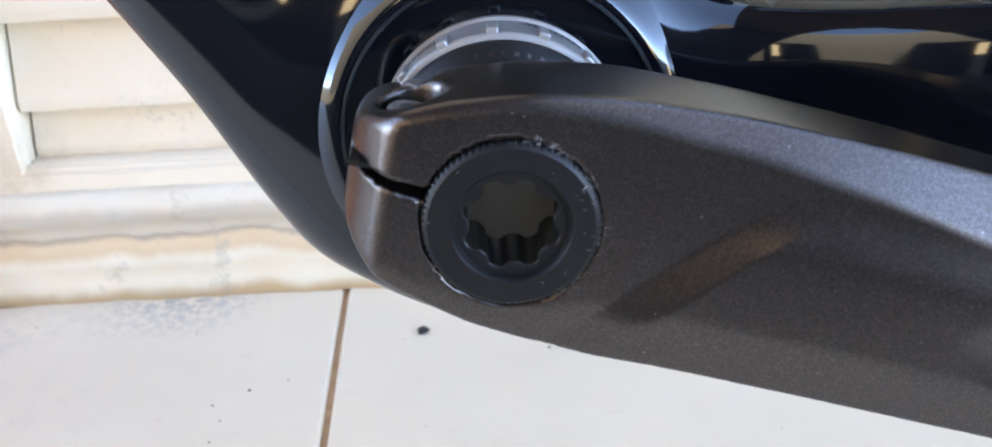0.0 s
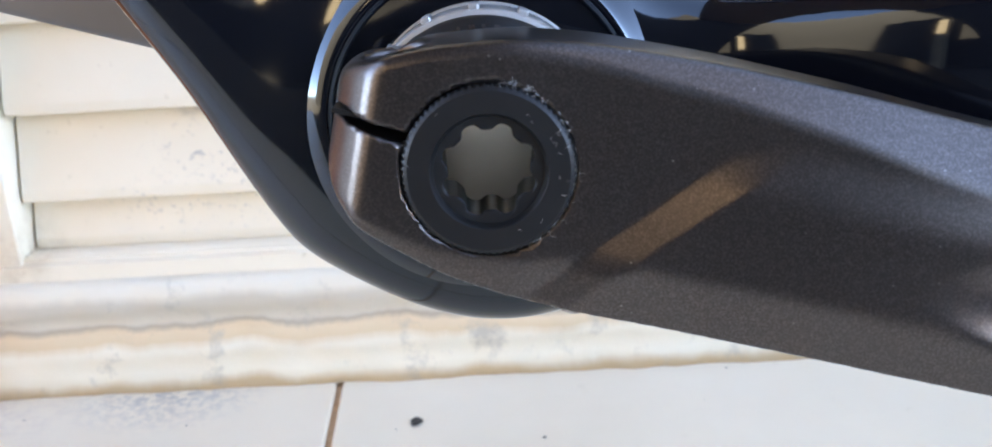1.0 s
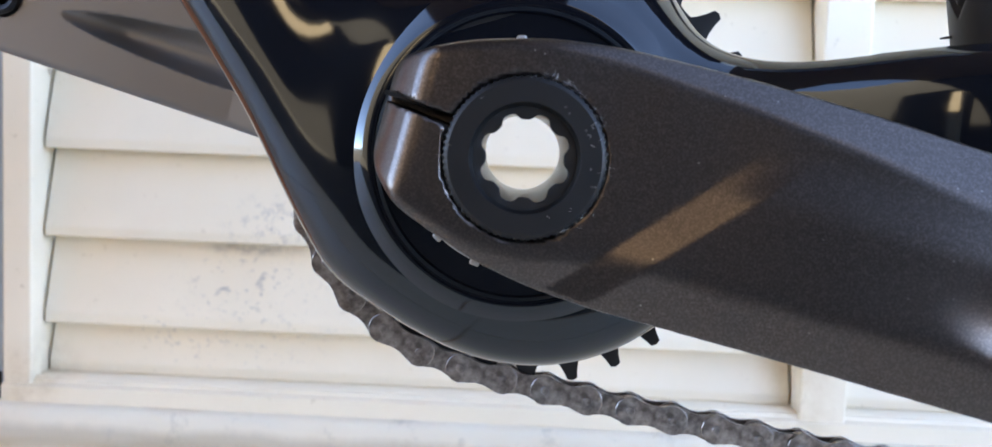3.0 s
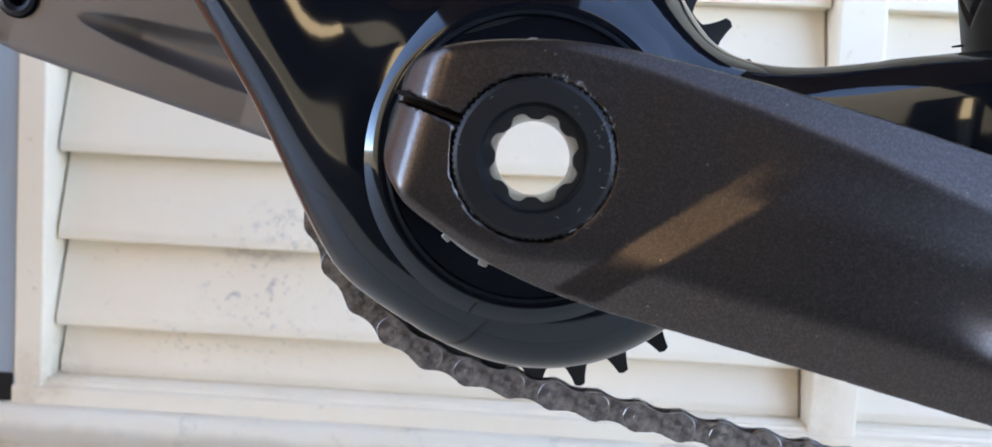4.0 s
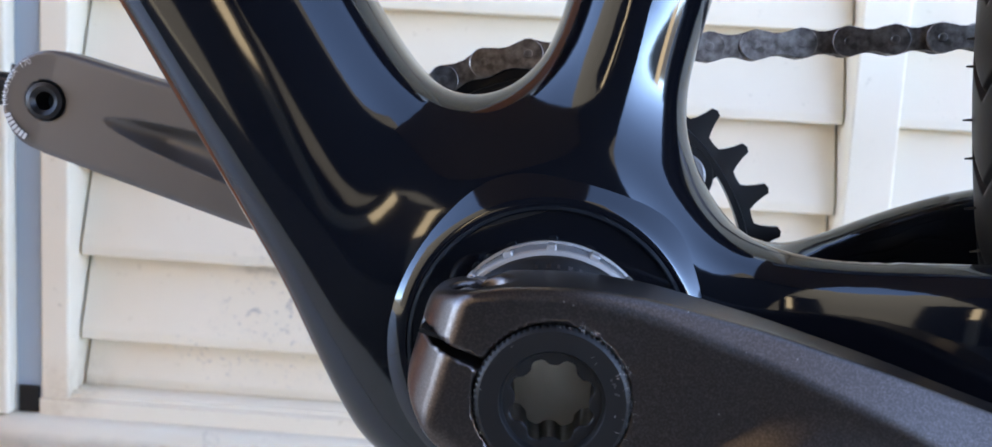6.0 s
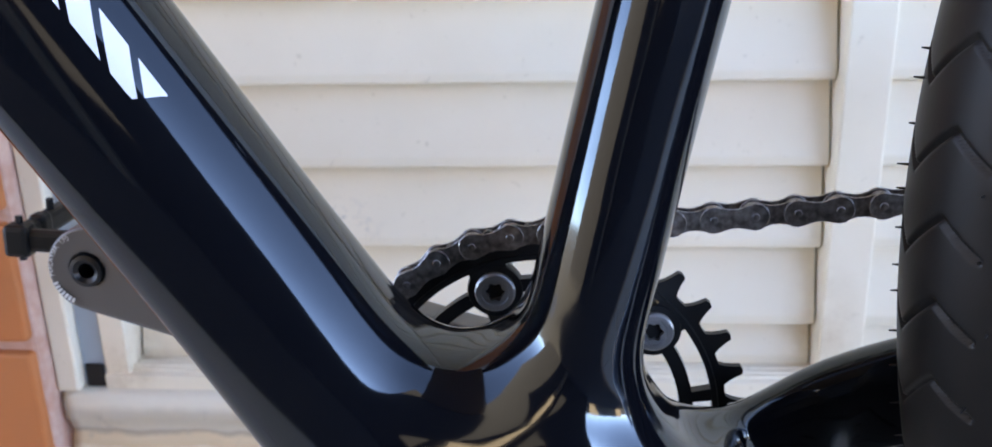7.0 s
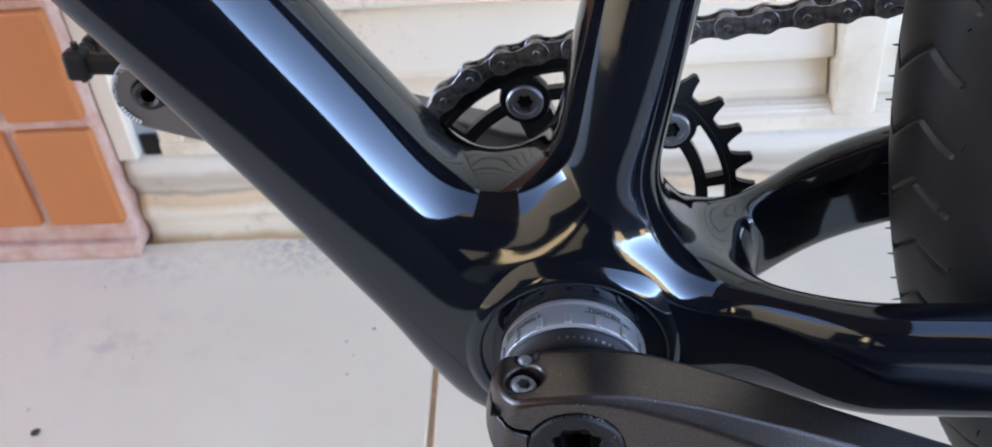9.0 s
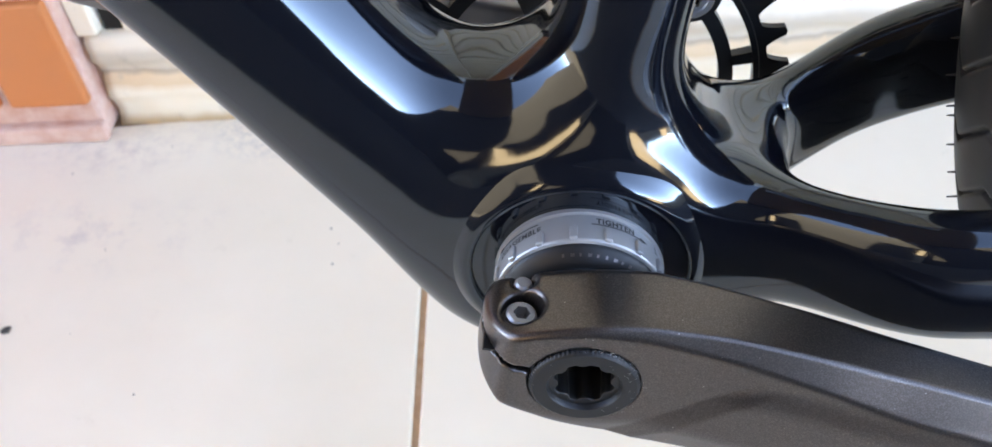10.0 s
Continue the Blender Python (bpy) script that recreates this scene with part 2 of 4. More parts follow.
def extrude_xz(outline, y0, y1, bm=None, to=lambda p: p):
    """A prism: an outline of (x, z) points drawn out from y0 to y1; to() maps each point."""
    bm = bm or bmesh.new()
    a = [bm.verts.new(to((x, y0, z))) for x, z in outline]
    b = [bm.verts.new(to((x, y1, z))) for x, z in outline]
    n = len(a)
    bm.faces.new(a)
    bm.faces.new(b[::-1])
    for i in range(n):
        j = (i + 1) % n
        bm.faces.new((a[j], a[i], b[i], b[j]))
    return bm


def extrude_yz(profile, x0, x1, bm=None):
    """A prism along x of a (y, z) outline."""
    bm = bm or bmesh.new()
    a = [bm.verts.new((x0, y, z)) for y, z in profile]
    b = [bm.verts.new((x1, y, z)) for y, z in profile]
    n = len(a)
    bm.faces.new(a[::-1])
    bm.faces.new(b)
    for i in range(n):
        j = (i + 1) % n
        bm.faces.new((a[i], a[j], b[j], b[i]))
    bmesh.ops.recalc_face_normals(bm, faces=bm.faces)
    return bm


def lathe(profile, centre, steps=64, axis="y", closed=True, bm=None):
    """Turns (radius, along) points about an axis through centre. closed: the profile is a ring."""
    bm = bm or bmesh.new()
    rings = []
    for k in range(steps):
        a = 2 * math.pi * k / steps
        c, s = math.cos(a), math.sin(a)
        ring = []
        for r, h in profile:
            p = {"y": (r * c, h, r * s), "z": (r * c, r * s, h), "x": (h, r * c, r * s)}[axis]
            ring.append(bm.verts.new([p[i] + centre[i] for i in range(3)]))
        rings.append(ring)
    n = len(profile)
    for k in range(steps):
        a, b = rings[k], rings[(k + 1) % steps]
        for i in range(n if closed else n - 1):
            j = (i + 1) % n
            bm.faces.new((a[i], a[j], b[j], b[i]))
    bmesh.ops.recalc_face_normals(bm, faces=bm.faces)
    return bm


def sharp_smooth(ob, degrees=35):
    ob.data.shade_smooth()
    bm = bmesh.new()
    bm.from_mesh(ob.data)
    for e in bm.edges:
        if len(e.link_faces) == 2 and e.calc_face_angle(0) > radians(degrees):
            e.smooth = False
    bm.to_mesh(ob.data)
    bm.free()
    return ob


def field_mesh(name, field, lo, hi, cell):
    """The surface field = 0 on a grid, as a smooth mesh with the field's own normals (field < 0 inside)."""
    ax = [np.arange(a, b + cell, cell) for a, b in zip(lo, hi)]
    X, Y, Z = np.meshgrid(*ax, indexing="ij")
    F = field(X, Y, Z).astype(np.float32)
    S = F < 0
    nx, ny, nz = F.shape
    corner = [(i, j, k) for i in (0, 1) for j in (0, 1) for k in (0, 1)]
    view = {c: F[c[0]:nx - 1 + c[0], c[1]:ny - 1 + c[1], c[2]:nz - 1 + c[2]] for c in corner}
    count = sum((v < 0).astype(np.int8) for v in view.values())
    live = (count > 0) & (count < 8)
    cells = np.argwhere(live)
    index = np.full(live.shape, -1, np.int64)
    index[live] = np.arange(len(cells))
    total, hits = np.zeros((len(cells), 3)), np.zeros(len(cells))
    at = {c: view[c][live] for c in corner}
    for a in corner:
        for d in range(3):
            if a[d]:
                continue
            b = tuple(1 if i == d else a[i] for i in range(3))
            fa, fb = at[a], at[b]
            cross = (fa < 0) != (fb < 0)
            t = np.where(cross, fa / np.where(cross, fa - fb, 1), 0)
            p = np.array(a, float)[None, :].repeat(len(cells), 0)
            p[:, d] += t
            total += p * cross[:, None]
            hits += cross
    P = (cells + total / hits[:, None]) * cell + np.array([a[0] for a in ax])

    def slope(P, e):
        g = np.stack([field(P[:, 0] + e * (d == 0), P[:, 1] + e * (d == 1), P[:, 2] + e * (d == 2))
                      - field(P[:, 0] - e * (d == 0), P[:, 1] - e * (d == 1), P[:, 2] - e * (d == 2)) for d in range(3)], 1) / (2 * e)
        return g

    for _ in range(2):
        g = slope(P, cell * 0.3)
        f = field(P[:, 0], P[:, 1], P[:, 2])
        P = P - np.clip(f / np.maximum((g * g).sum(1), 0.2), -cell, cell)[:, None] * g
    faces = []
    for d in range(3):
        u, v = [(1, 2), (2, 0), (0, 1)][d]
        lo_s = [slice(None)] * 3
        hi_s = [slice(None)] * 3
        lo_s[d], hi_s[d] = slice(0, -1), slice(1, None)
        A, B = S[tuple(lo_s)], S[tuple(hi_s)]
        for change, flip in ((A & ~B, False), (~A & B, True)):
            q = np.argwhere(change)
            q = q[(q[:, u] > 0) & (q[:, v] > 0) & (q[:, u] < F.shape[u] - 1) & (q[:, v] < F.shape[v] - 1)]
            c = []
            for du, dv in ((1, 1), (0, 1), (0, 0), (1, 0)):
                r = q.copy()
                r[:, u] -= du
                r[:, v] -= dv
                c.append(index[r[:, 0], r[:, 1], r[:, 2]])
            c = np.stack(c, 1)
            faces.append(c[:, ::-1] if flip else c)
    faces = np.concatenate(faces)
    me = bpy.data.meshes.new(name)
    me.from_pydata(P.tolist(), [], faces.tolist())
    me.shade_smooth()
    g = slope(P, cell * 0.5)
    g /= np.maximum(np.linalg.norm(g, axis=1), 1e-9)[:, None]
    me.normals_split_custom_set_from_vertices(g.tolist())
    return me


def join_soft(a, b, k):
    """Union of two fields with a fillet of about k."""
    h = np.clip(0.5 + 0.5 * (b - a) / k, 0, 1)
    return b + (a - b) * h - k * h * (1 - h)


def cut_soft(a, b, k):
    """Intersection of two fields with a round edge of about k."""
    return -join_soft(-a, -b, k)


def rounded_bar(u, v, hu, hv, r):
    """Distance to a rounded rectangle in the (u, v) plane."""
    qu, qv = np.abs(u) - (hu - r), np.abs(v) - (hv - r)
    return np.hypot(np.maximum(qu, 0), np.maximum(qv, 0)) + np.minimum(np.maximum(qu, qv), 0) - r


# ---- the setting ----
DOOR_Y = 0.407


def build_floor():
    floor = part("floor", box((-3.2, -0.52, -0.06), (1.9, 0.46, -0.003)), GROUT)
    tagged(floor, "porch floor of large white tiles with brown grout", "floor", kind="structure")
    size, gap = 0.60, 0.0045
    for j in range(0, 2):
        for i in range(-5, 3):
            if i == -5:
                bm = box((gap / 2, gap / 2 if j == 0 else size - 0.31, -0.012), (size - gap / 2, size - gap / 2, 0.0), 0.0012, 1)
                me = bpy.data.meshes.new("tile")
                bm.to_mesh(me)
                bm.free()
                me.materials.append(TILE)
            t = new("tile", me)
            t.parent = floor
            t.matrix_basis = pose(-0.119, 0.402, 0, 0, 0, 3.4) @ pose(i * size, (-1 - j) * size, random.uniform(0, 0.0006))
    return floor


build_floor()
# unseen ground, dark so that the frame's low reflections stay black
yard = part("ground", box((-60, -60, -0.20), (60, 60, -0.062)), YARD)
tagged(yard, "unseen dark bare soil beyond the porch, added to keep low reflections dark", "ground", kind="structure")


def build_door():
    """The louvred white door: posts, clapboard slats, ribbed sill."""
    wall = part("wall_north", box((-4.0, 0.47, -0.062), (3.0, 0.60, 3.5)), PLASTER)
    tagged(wall, "plaster wall behind the louvred door", "wall", kind="structure")
    # unseen pieces, added to block the sun except through the gap between them
    for x0, x1 in ((-4.0, -3.15), (-2.25, 3.0)):
        upper = part("sun_block_upper", box((x0, 0.47, 3.502), (x1, 0.60, 4.6)), PLASTER)
        tagged(upper, "unseen upper plaster wall with a gap, added to steer the sun", "wall", kind="structure")
    door = thing("louvred_door", "white painted aluminium door with horizontal slats, grimy near its sill", "door", (0, DOOR_Y, 0.098))
    pitch, z0 = 0.0595, 0.254
    off = Vector((0, DOOR_Y, 0.098))

    def add(name, bm, mat, label=""):
        bmesh.ops.translate(bm, verts=bm.verts, vec=-off)
        return part(name, bm, mat, door, label)

    # posts
    for x0, x1 in ((-0.344, -0.3245), (0.188, 0.218), (0.80, 0.83)):
        add("post", box((x0, DOOR_Y - 0.012, 0.086), (x1, DOOR_Y + 0.04, 2.2), 0.0015), PAINTED)
    add("channel", box((-0.3625, DOOR_Y - 0.009, 0.0836), (-0.3445, DOOR_Y + 0.02, 2.2)), DARK_GAP, "blue-grey recessed channel beside the post")
    add("jamb", box((-0.380, DOOR_Y - 0.02, 0.0836), (-0.363, DOOR_Y + 0.04, 2.2), 0.002), PAINTED, "white door jamb beside the brick pillar")
    # dark strips stand in for the shade in the gaps at the slat ends
    for x in (-0.3232, 0.1869, 0.2191, 0.7989):
        add("gap_shade", box((x - 0.0011, DOOR_Y + 0.021, 0.1), (x + 0.0011, DOOR_Y + 0.03, 2.1)), DARK_GAP, "blue-grey strip standing in for the shade behind the slat ends")
    # slats
    for x0, x1 in ((-0.3218, 0.1860), (0.2200, 0.7980)):
        for k in range(-3, 30):
            zb = z0 + k * pitch
            zt = zb + pitch
            low = max(zb, 0.1) - zb
            y_low = DOOR_Y + 0.002 + 0.016 * low / pitch
            prof = [(y_low, zb + low), (y_low, zb + low + 0.007), (DOOR_Y + 0.018, zt + 0.003), (DOOR_Y + 0.026, zt + 0.003), (DOOR_Y + 0.026, zb + low)]
            bm = extrude_yz(prof, x0, x1)
            bmesh.ops.bevel(bm, geom=[e for e in bm.edges if abs(e.verts[0].co.x - e.verts[1].co.x) > 0.1], offset=0.0012, segments=2, affect="EDGES", profile=0.5)
            add("slat", bm, PAINTED)
    # ribbed sill
    ys = DOOR_Y - 0.0135
    prof = [(0.455, 0.102), (DOOR_Y + 0.020, 0.101)]
    y = DOOR_Y + 0.018
    for _ in range(4):
        prof += [(y, 0.1005), (y - 0.002, 0.0985), (y - 0.004, 0.0985), (y - 0.0045, 0.0965)]
        y -= 0.0075
    prof += [(ys, 0.0945), (ys, 0.0835), (0.455, 0.0835)]
    add("sill", extrude_yz(prof, -0.3443, 0.83), PAINTED, "ribbed white aluminium sill")
    return door


build_door()


def build_curb():
    prof = [(0.46, 0.0), (0.46, 0.0832), (0.390, 0.0832), (0.386, 0.079), (0.385, 0.062), (0.390, 0.058), (0.393, 0.047), (0.389, 0.042),
            (0.387, 0.028), (0.390, 0.024), (0.392, 0.012), (0.386, 0.0)]
    bm = extrude_yz(prof, -0.376, 0.9)
    bmesh.ops.subdivide_edges(bm, edges=[e for e in bm.edges if abs(e.verts[0].co.x - e.verts[1].co.x) > 0.1], cuts=160)
    for v in bm.verts:
        if v.co.y < 0.45:
            n = noise.noise(v.co * 45) * 0.003 + noise.noise(v.co * 160) * 0.001
            v.co.y += n
            v.co.z += n * 0.4 if v.co.z > 0.005 else 0
    ob = part("curb", bm, CURB, smooth=True)
    tagged(ob, "low plaster curb under the door, stained tan and grey", "curb", kind="structure")


build_curb()


def build_pillar():
    pillar = part("pillar", box((-1.0, 0.374, 0.0), (-0.381, 0.60, 2.6), 0.004), MORTAR)
    tagged(pillar, "pillar faced with orange clay tiles and pale mortar", "pillar", kind="structure")
    base_strip = part("skirting", box((-1.0, 0.364, 0.0), (-0.3795, 0.376, 0.016), 0.003), MORTAR, pillar, "rough mortar strip at the foot")
    h, joint = 0.10, 0.009
    meshes = {}
    for row in range(0, 24):
        z = 0.030 + row * h
        x = -0.3835
        widths = [0.073, 0.115, 0.115, 0.115, 0.115] if row < 2 else ([0.115] * 5 if row % 2 == 0 else [0.073] + [0.115] * 4)
        for w in widths:
            key = round(w, 4)
            if key not in meshes:
                bm = box((-w + joint, -0.006, joint / 2), (0, 0.02, h - joint / 2), 0.003, 2)
                me = bpy.data.meshes.new("brick_tile")
                bm.to_mesh(me)
                bm.free()
                me.materials.append(BRICK)
                meshes[key] = me
            t = new("brick_tile", meshes[key])
            t.parent = pillar
            t.location = (x, 0.372 + random.uniform(-0.001, 0.001), z)
            x -= w
            if x < -0.97:
                break


build_pillar()

# the covered passage round the camera: unseen, added to shape light and reflections; open to the sky at its east end;
# its west part stands in the sun
ceiling = part("ceiling", box((-1.7, -2.45, 2.6), (0.6, 0.47, 2.72)), ROOF)
tagged(ceiling, "unseen brown boarded ceiling over the covered passage, cutting off the reflected sky", "ceiling", kind="structure")
# unseen dark wall, added so the frame's sides reflect black
wall_s = part("dark_backdrop", box((-6.0, -2.65, -0.062), (1.2, -2.5, 3.0)), DARK_WALL)
tagged(wall_s, "unseen dark wall across the passage, added to keep reflections black", "wall", kind="structure")
# unseen panel, added so the crank arm's facet reflects golden light
wall_w = part("bounce_panel_southwest", box((-0.96, -2.45, -0.062), (-0.80, -2.29, 1.28)), WARM_BOUNCE)
tagged(wall_w, "unseen panel, added to catch a patch of sun and reflect gold", "wall", kind="structure")
# unseen low wall, added to throw warm light back at the door
wall_g = part("bounce_wall_southeast", box((-2.6, -0.1, -0.062), (2.6, 0.1, 0.42)), WARM_BOUNCE)
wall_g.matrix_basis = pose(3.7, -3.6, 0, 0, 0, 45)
tagged(wall_g, "unseen low wall standing in the sun, added for warm bounce light", "wall", kind="structure")

# ---- the bicycle ----
BB = Vector((0, 0, 0.266))
AXLE = Vector((0.455, 0, 0.358))
ARM = radians(-13.7)
ARM_R = radians(-14.4)

bike = thing("bicycle", "gloss blue-black carbon bicycle standing on the porch floor", "bicycle", (0, 0, 0))

DT_N = (0.835, 0.55)      # across the down tube, in x and z
DT_D = (-0.55, 0.835)     # along it, upwards


def smooth_step(x):
    x = np.clip(x, 0, 1)
    return x * x * (3 - 2 * x)


def frame_body(X, Y, Z):
    ay = np.abs(Y)
    rad = np.hypot(X, Z - BB.z)
    def side_view(x, z):
        """Distance in the side view to the tubes, the web between them and the shell."""
        n = x * DT_N[0] + z * DT_N[1] - 0.1242
        s = x * DT_D[0] + z * DT_D[1]
        tube = cut_soft(np.abs(n) - 0.0246, np.maximum(0.224 - s, s - 0.74), 0.03)
        q = (x - 0.0255 - (z - 0.382) * 0.2222) * 0.976
        seat = np.maximum(np.abs(q + 0.0005) - 0.0158, np.maximum(0.255 - z, z - 0.66))
        k = 0.012 + 0.028 * smooth_step((0.395 - z) / 0.06)
        return join_soft(join_soft(tube, seat, k), np.hypot(x - 0.003, z - BB.z + 0.0015) - 0.0432, 0.024), n, q
    side, n, q = side_view(X, Z)
    e = 0.0015
    steep = np.hypot(side_view(X + e, Z)[0] - side, side_view(X, Z + e)[0] - side) / e
    side = side / np.clip(steep, 0.45, 1)
    # half width: wide at the shell, slim at the seat tube
    to_seat = smooth_step((Z - 0.312) / 0.13) * smooth_step((q + 0.075) / 0.075)
    wide = 0.0242 - 0.0056 * to_seat
    wide = wide + (0.0280 - wide) * smooth_step((0.125 - rad) / 0.09)
    # rounding of the edges: deep in the side view, shallow across; the seat tube is nearly round
    on_tube = 1 - smooth_step((q + 0.042) / 0.03)
    upper = smooth_step((n + 0.006) / 0.012)
    low = np.maximum(on_tube * (1 - upper), smooth_step((0.266 - Z) / 0.03) * smooth_step((0.06 - X) / 0.02))
    ru = (0.0190 - 0.0040 * to_seat) * (1 - low) + 0.0100 * low
    rv = (0.0125 + 0.0045 * to_seat) * (1 - low) + 0.0075 * low
    crest = on_tube * upper * smooth_step((Z - 0.312) / 0.05)
    ru = ru + (0.0150 - ru) * crest
    rv = rv + (0.0118 - rv) * crest
    bend = 2 - 0.4 * crest
    wide = wide - 0.0050 * np.clip(1 + side / 0.045, 0, 1) ** 2 * (1 - 0.8 * to_seat) * (1 - 0.6 * low)
    pu = (side + ru) / ru
    pv = (ay + 1.6 * np.clip(n - 0.002, 0, 0.022) ** 2 * (1 - to_seat) - wide + rv) / rv
    corner = (np.maximum(pu, 1e-6) ** bend + np.maximum(pv, 1e-6) ** bend) ** (1 / bend)
    f = (corner + np.minimum(np.maximum(pu, pv), 0) - 1) * np.minimum(ru, rv)
    shell = cut_soft(np.hypot(X - 0.003, Z - BB.z + 0.002) - 0.0400, ay - 0.0282, 0.008)
    f = join_soft(f, shell, 0.010)
    # chain stays and the yoke between them
    t = smooth_step((X - 0.028) / 0.065)
    yc = 0.0150 + 0.0265 * t + 0.05 * np.maximum(X - 0.1, 0)
    zc_l = 0.266 + 0.006 * t + 0.22 * np.maximum(X - 0.15, 0)
    zc_r = 0.264 + 0.018 * smooth_step((X - 0.055) / 0.07) + 0.22 * np.maximum(X - 0.125, 0)
    right = smooth_step((Y + 0.02) / 0.04)
    stay = rounded_bar(ay - yc, Z - (zc_r * right + zc_l * (1 - right)), 0.0100, 0.0200, 0.0090)
    stay = np.maximum(stay, np.maximum(0.01 - X, X - 0.43))
    f = join_soft(f, stay, 0.009)
    yoke = cut_soft(rounded_bar(X - 0.033, Z - 0.266, 0.026, 0.0185, 0.012), ay - 0.0255, 0.01)
    return join_soft(f, yoke, 0.009)


# the body is softened on a grid, so that all its creases run out like moulded carbon
G_LO, G_HI, G_CELL = (-0.37, -0.08, 0.195), (0.45, 0.08, 0.67), 0.0022
G_AX = [np.arange(a, b + G_CELL, G_CELL) for a, b in zip(G_LO, G_HI)]
GRID = frame_body(*np.meshgrid(*G_AX, indexing="ij"))
for _ in range(2):
    for axis in range(3):
        pad = [(0, 0)] * 3
        pad[axis] = (2, 2)
        wide_grid = np.pad(GRID, pad, mode="edge")
        m = GRID.shape[axis]
        GRID = sum(np.take(wide_grid, range(k, k + m), axis=axis) for k in range(5)) / 5


def frame_field(X, Y, Z):
    q = [(v - lo) / G_CELL for v, lo in zip((X, Y, Z), G_LO)]
    i = [np.clip(np.floor(v).astype(int), 0, n - 2) for v, n in zip(q, GRID.shape)]
    w = [np.clip(v - k, 0, 1) for v, k in zip(q, i)]
    f = 0
    for a in (0, 1):
        for b in (0, 1):
            for c in (0, 1):
                f = f + GRID[i[0] + a, i[1] + b, i[2] + c] * (w[0] if a else 1 - w[0]) * (w[1] if b else 1 - w[1]) * (w[2] if c else 1 - w[2])
    rad = np.hypot(X, Z - BB.z)
    return np.maximum(f, 0.0122 - rad)


frame_me = field_mesh("frame", frame_field, (-0.36, -0.075, 0.205), (0.44, 0.075, 0.66), G_CELL)
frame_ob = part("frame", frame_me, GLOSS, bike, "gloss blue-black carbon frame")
fair = frame_ob.modifiers.new("fair", "SMOOTH")
fair.factor, fair.iterations = 0.5, 4


def on_frame(x, z, lift=0.00025):
    """The frame's surface on the left at (x, z), lifted along its normal."""
    ys = np.linspace(-0.06, 0.0, 1201)
    f = frame_field(np.full_like(ys, x), ys, np.full_like(ys, z))
    inside = np.nonzero(f < 0)[0]
    if not len(inside):
        return None
    y = ys[inside[0]]
    e = 0.0008
    p = np.array([x, y, z])
    g = np.array([frame_field(*(p + e * v)) - frame_field(*(p - e * v)) for v in np.eye(3)])
    g /= np.linalg.norm(g) + 1e-12
    return Vector(p + g * lift)


def build_stripes():
    """White slanting bars on the side of the down tube, cut off along the tube."""
    width, lean, top = 0.0044, -0.16, 0.1418
    for k in range(-9, 5):
        x_r = -0.1142 + (0.0058 if k > 0 else 0.0063) * k      # right edge at z = 0.4172

        def z_at(n, x):
            """Height at which the bar's line through x meets the line n along the tube."""
            return (n - DT_N[0] * (x - 0.4172 * lean)) / (DT_N[0] * lean + DT_N[1])
        bm = bmesh.new()
        cols = []
        for i in range(5):
            x0 = x_r - width * (1 - i / 4)
            hi = min(z_at(top, x0), 0.56)
            if k <= 0:
                lo = max(0.4172 - 0.12 * (x0 + 0.1142), z_at(0.1062, x0))
            else:
                lo = max(z_at(0.1358, x0), 0.3890)
            if hi - lo < 0.0004:
                lo = hi - 0.0004
            n = max(3, int((hi - lo) / 0.0015)) if i == 0 else len(cols[0]) - 1
            cols.append([bm.verts.new(on_frame(x0 + (z - 0.4172) * lean, z)) for z in np.linspace(lo, hi, n + 1)])
        for i in range(4):
            for j in range(len(cols[0]) - 1):
                bm.faces.new((cols[i][j], cols[i + 1][j], cols[i + 1][j + 1], cols[i][j + 1]))
        part("decal_bar", bm, DECAL, frame_ob, "white printed bar", smooth=True)


build_stripes()


def arm_uv(X, Z, turn=ARM):
    """Along and across a crank arm."""
    c, s = math.cos(turn), math.sin(turn)
    return X * c + (Z - BB.z) * s, -X * s + (Z - BB.z) * c


def soft_curve(xs, ys, blur):
    """A line through points with its corners rounded off."""
    grid = np.arange(xs[0] - 0.02, xs[-1] + 0.02, 0.0005)
    line = np.interp(grid, xs, ys)
    reach = int(blur * 3 / 0.0005)
    weight = np.exp(-0.5 * (np.arange(-reach, reach + 1) * 0.0005 / blur) ** 2)
    line = np.convolve(np.pad(line, reach, mode="edge"), weight / weight.sum(), mode="valid")
    return lambda u: np.interp(u, grid, line)


ARM_TOP = soft_curve([-0.03, -0.0235, -0.013, 0.0, 0.012, 0.032, 0.054, 0.07, 0.12, 0.19], [0.0095, 0.0112, 0.0165, 0.0203, 0.0219, 0.0226, 0.0222, 0.0213, 0.0200, 0.0178], 0.003)
ARM_LOW = soft_curve([-0.03, -0.0236, -0.0173, -0.0028, 0.008, 0.02, 0.054, 0.08, 0.19], [-0.004, -0.0088, -0.0135, -0.0185, -0.0203, -0.0207, -0.0197, -0.0192, -0.0175], 0.002)
ARM_OUT = soft_curve([-0.03, 0.012, 0.03, 0.07, 0.12, 0.19], [-0.0675, -0.0675, -0.0690, -0.0751, -0.0821, -0.0846], 0.004)
ARM_IN = soft_curve([-0.03, 0.015, 0.05, 0.12, 0.19], [-0.0468, -0.0468, -0.0530, -0.0660, -0.0715], 0.006)
BEVEL_TOP = soft_curve([-0.02, 0.0, 0.012, 0.035, 0.072, 0.19], [0.0005, 0.0015, 0.003, 0.0052, 0.0088, 0.0095], 0.005)
BEVEL_LOW = soft_curve([-0.01, 0.008, 0.018, 0.19], [0.002, 0.0055, 0.0095, 0.0085], 0.003)


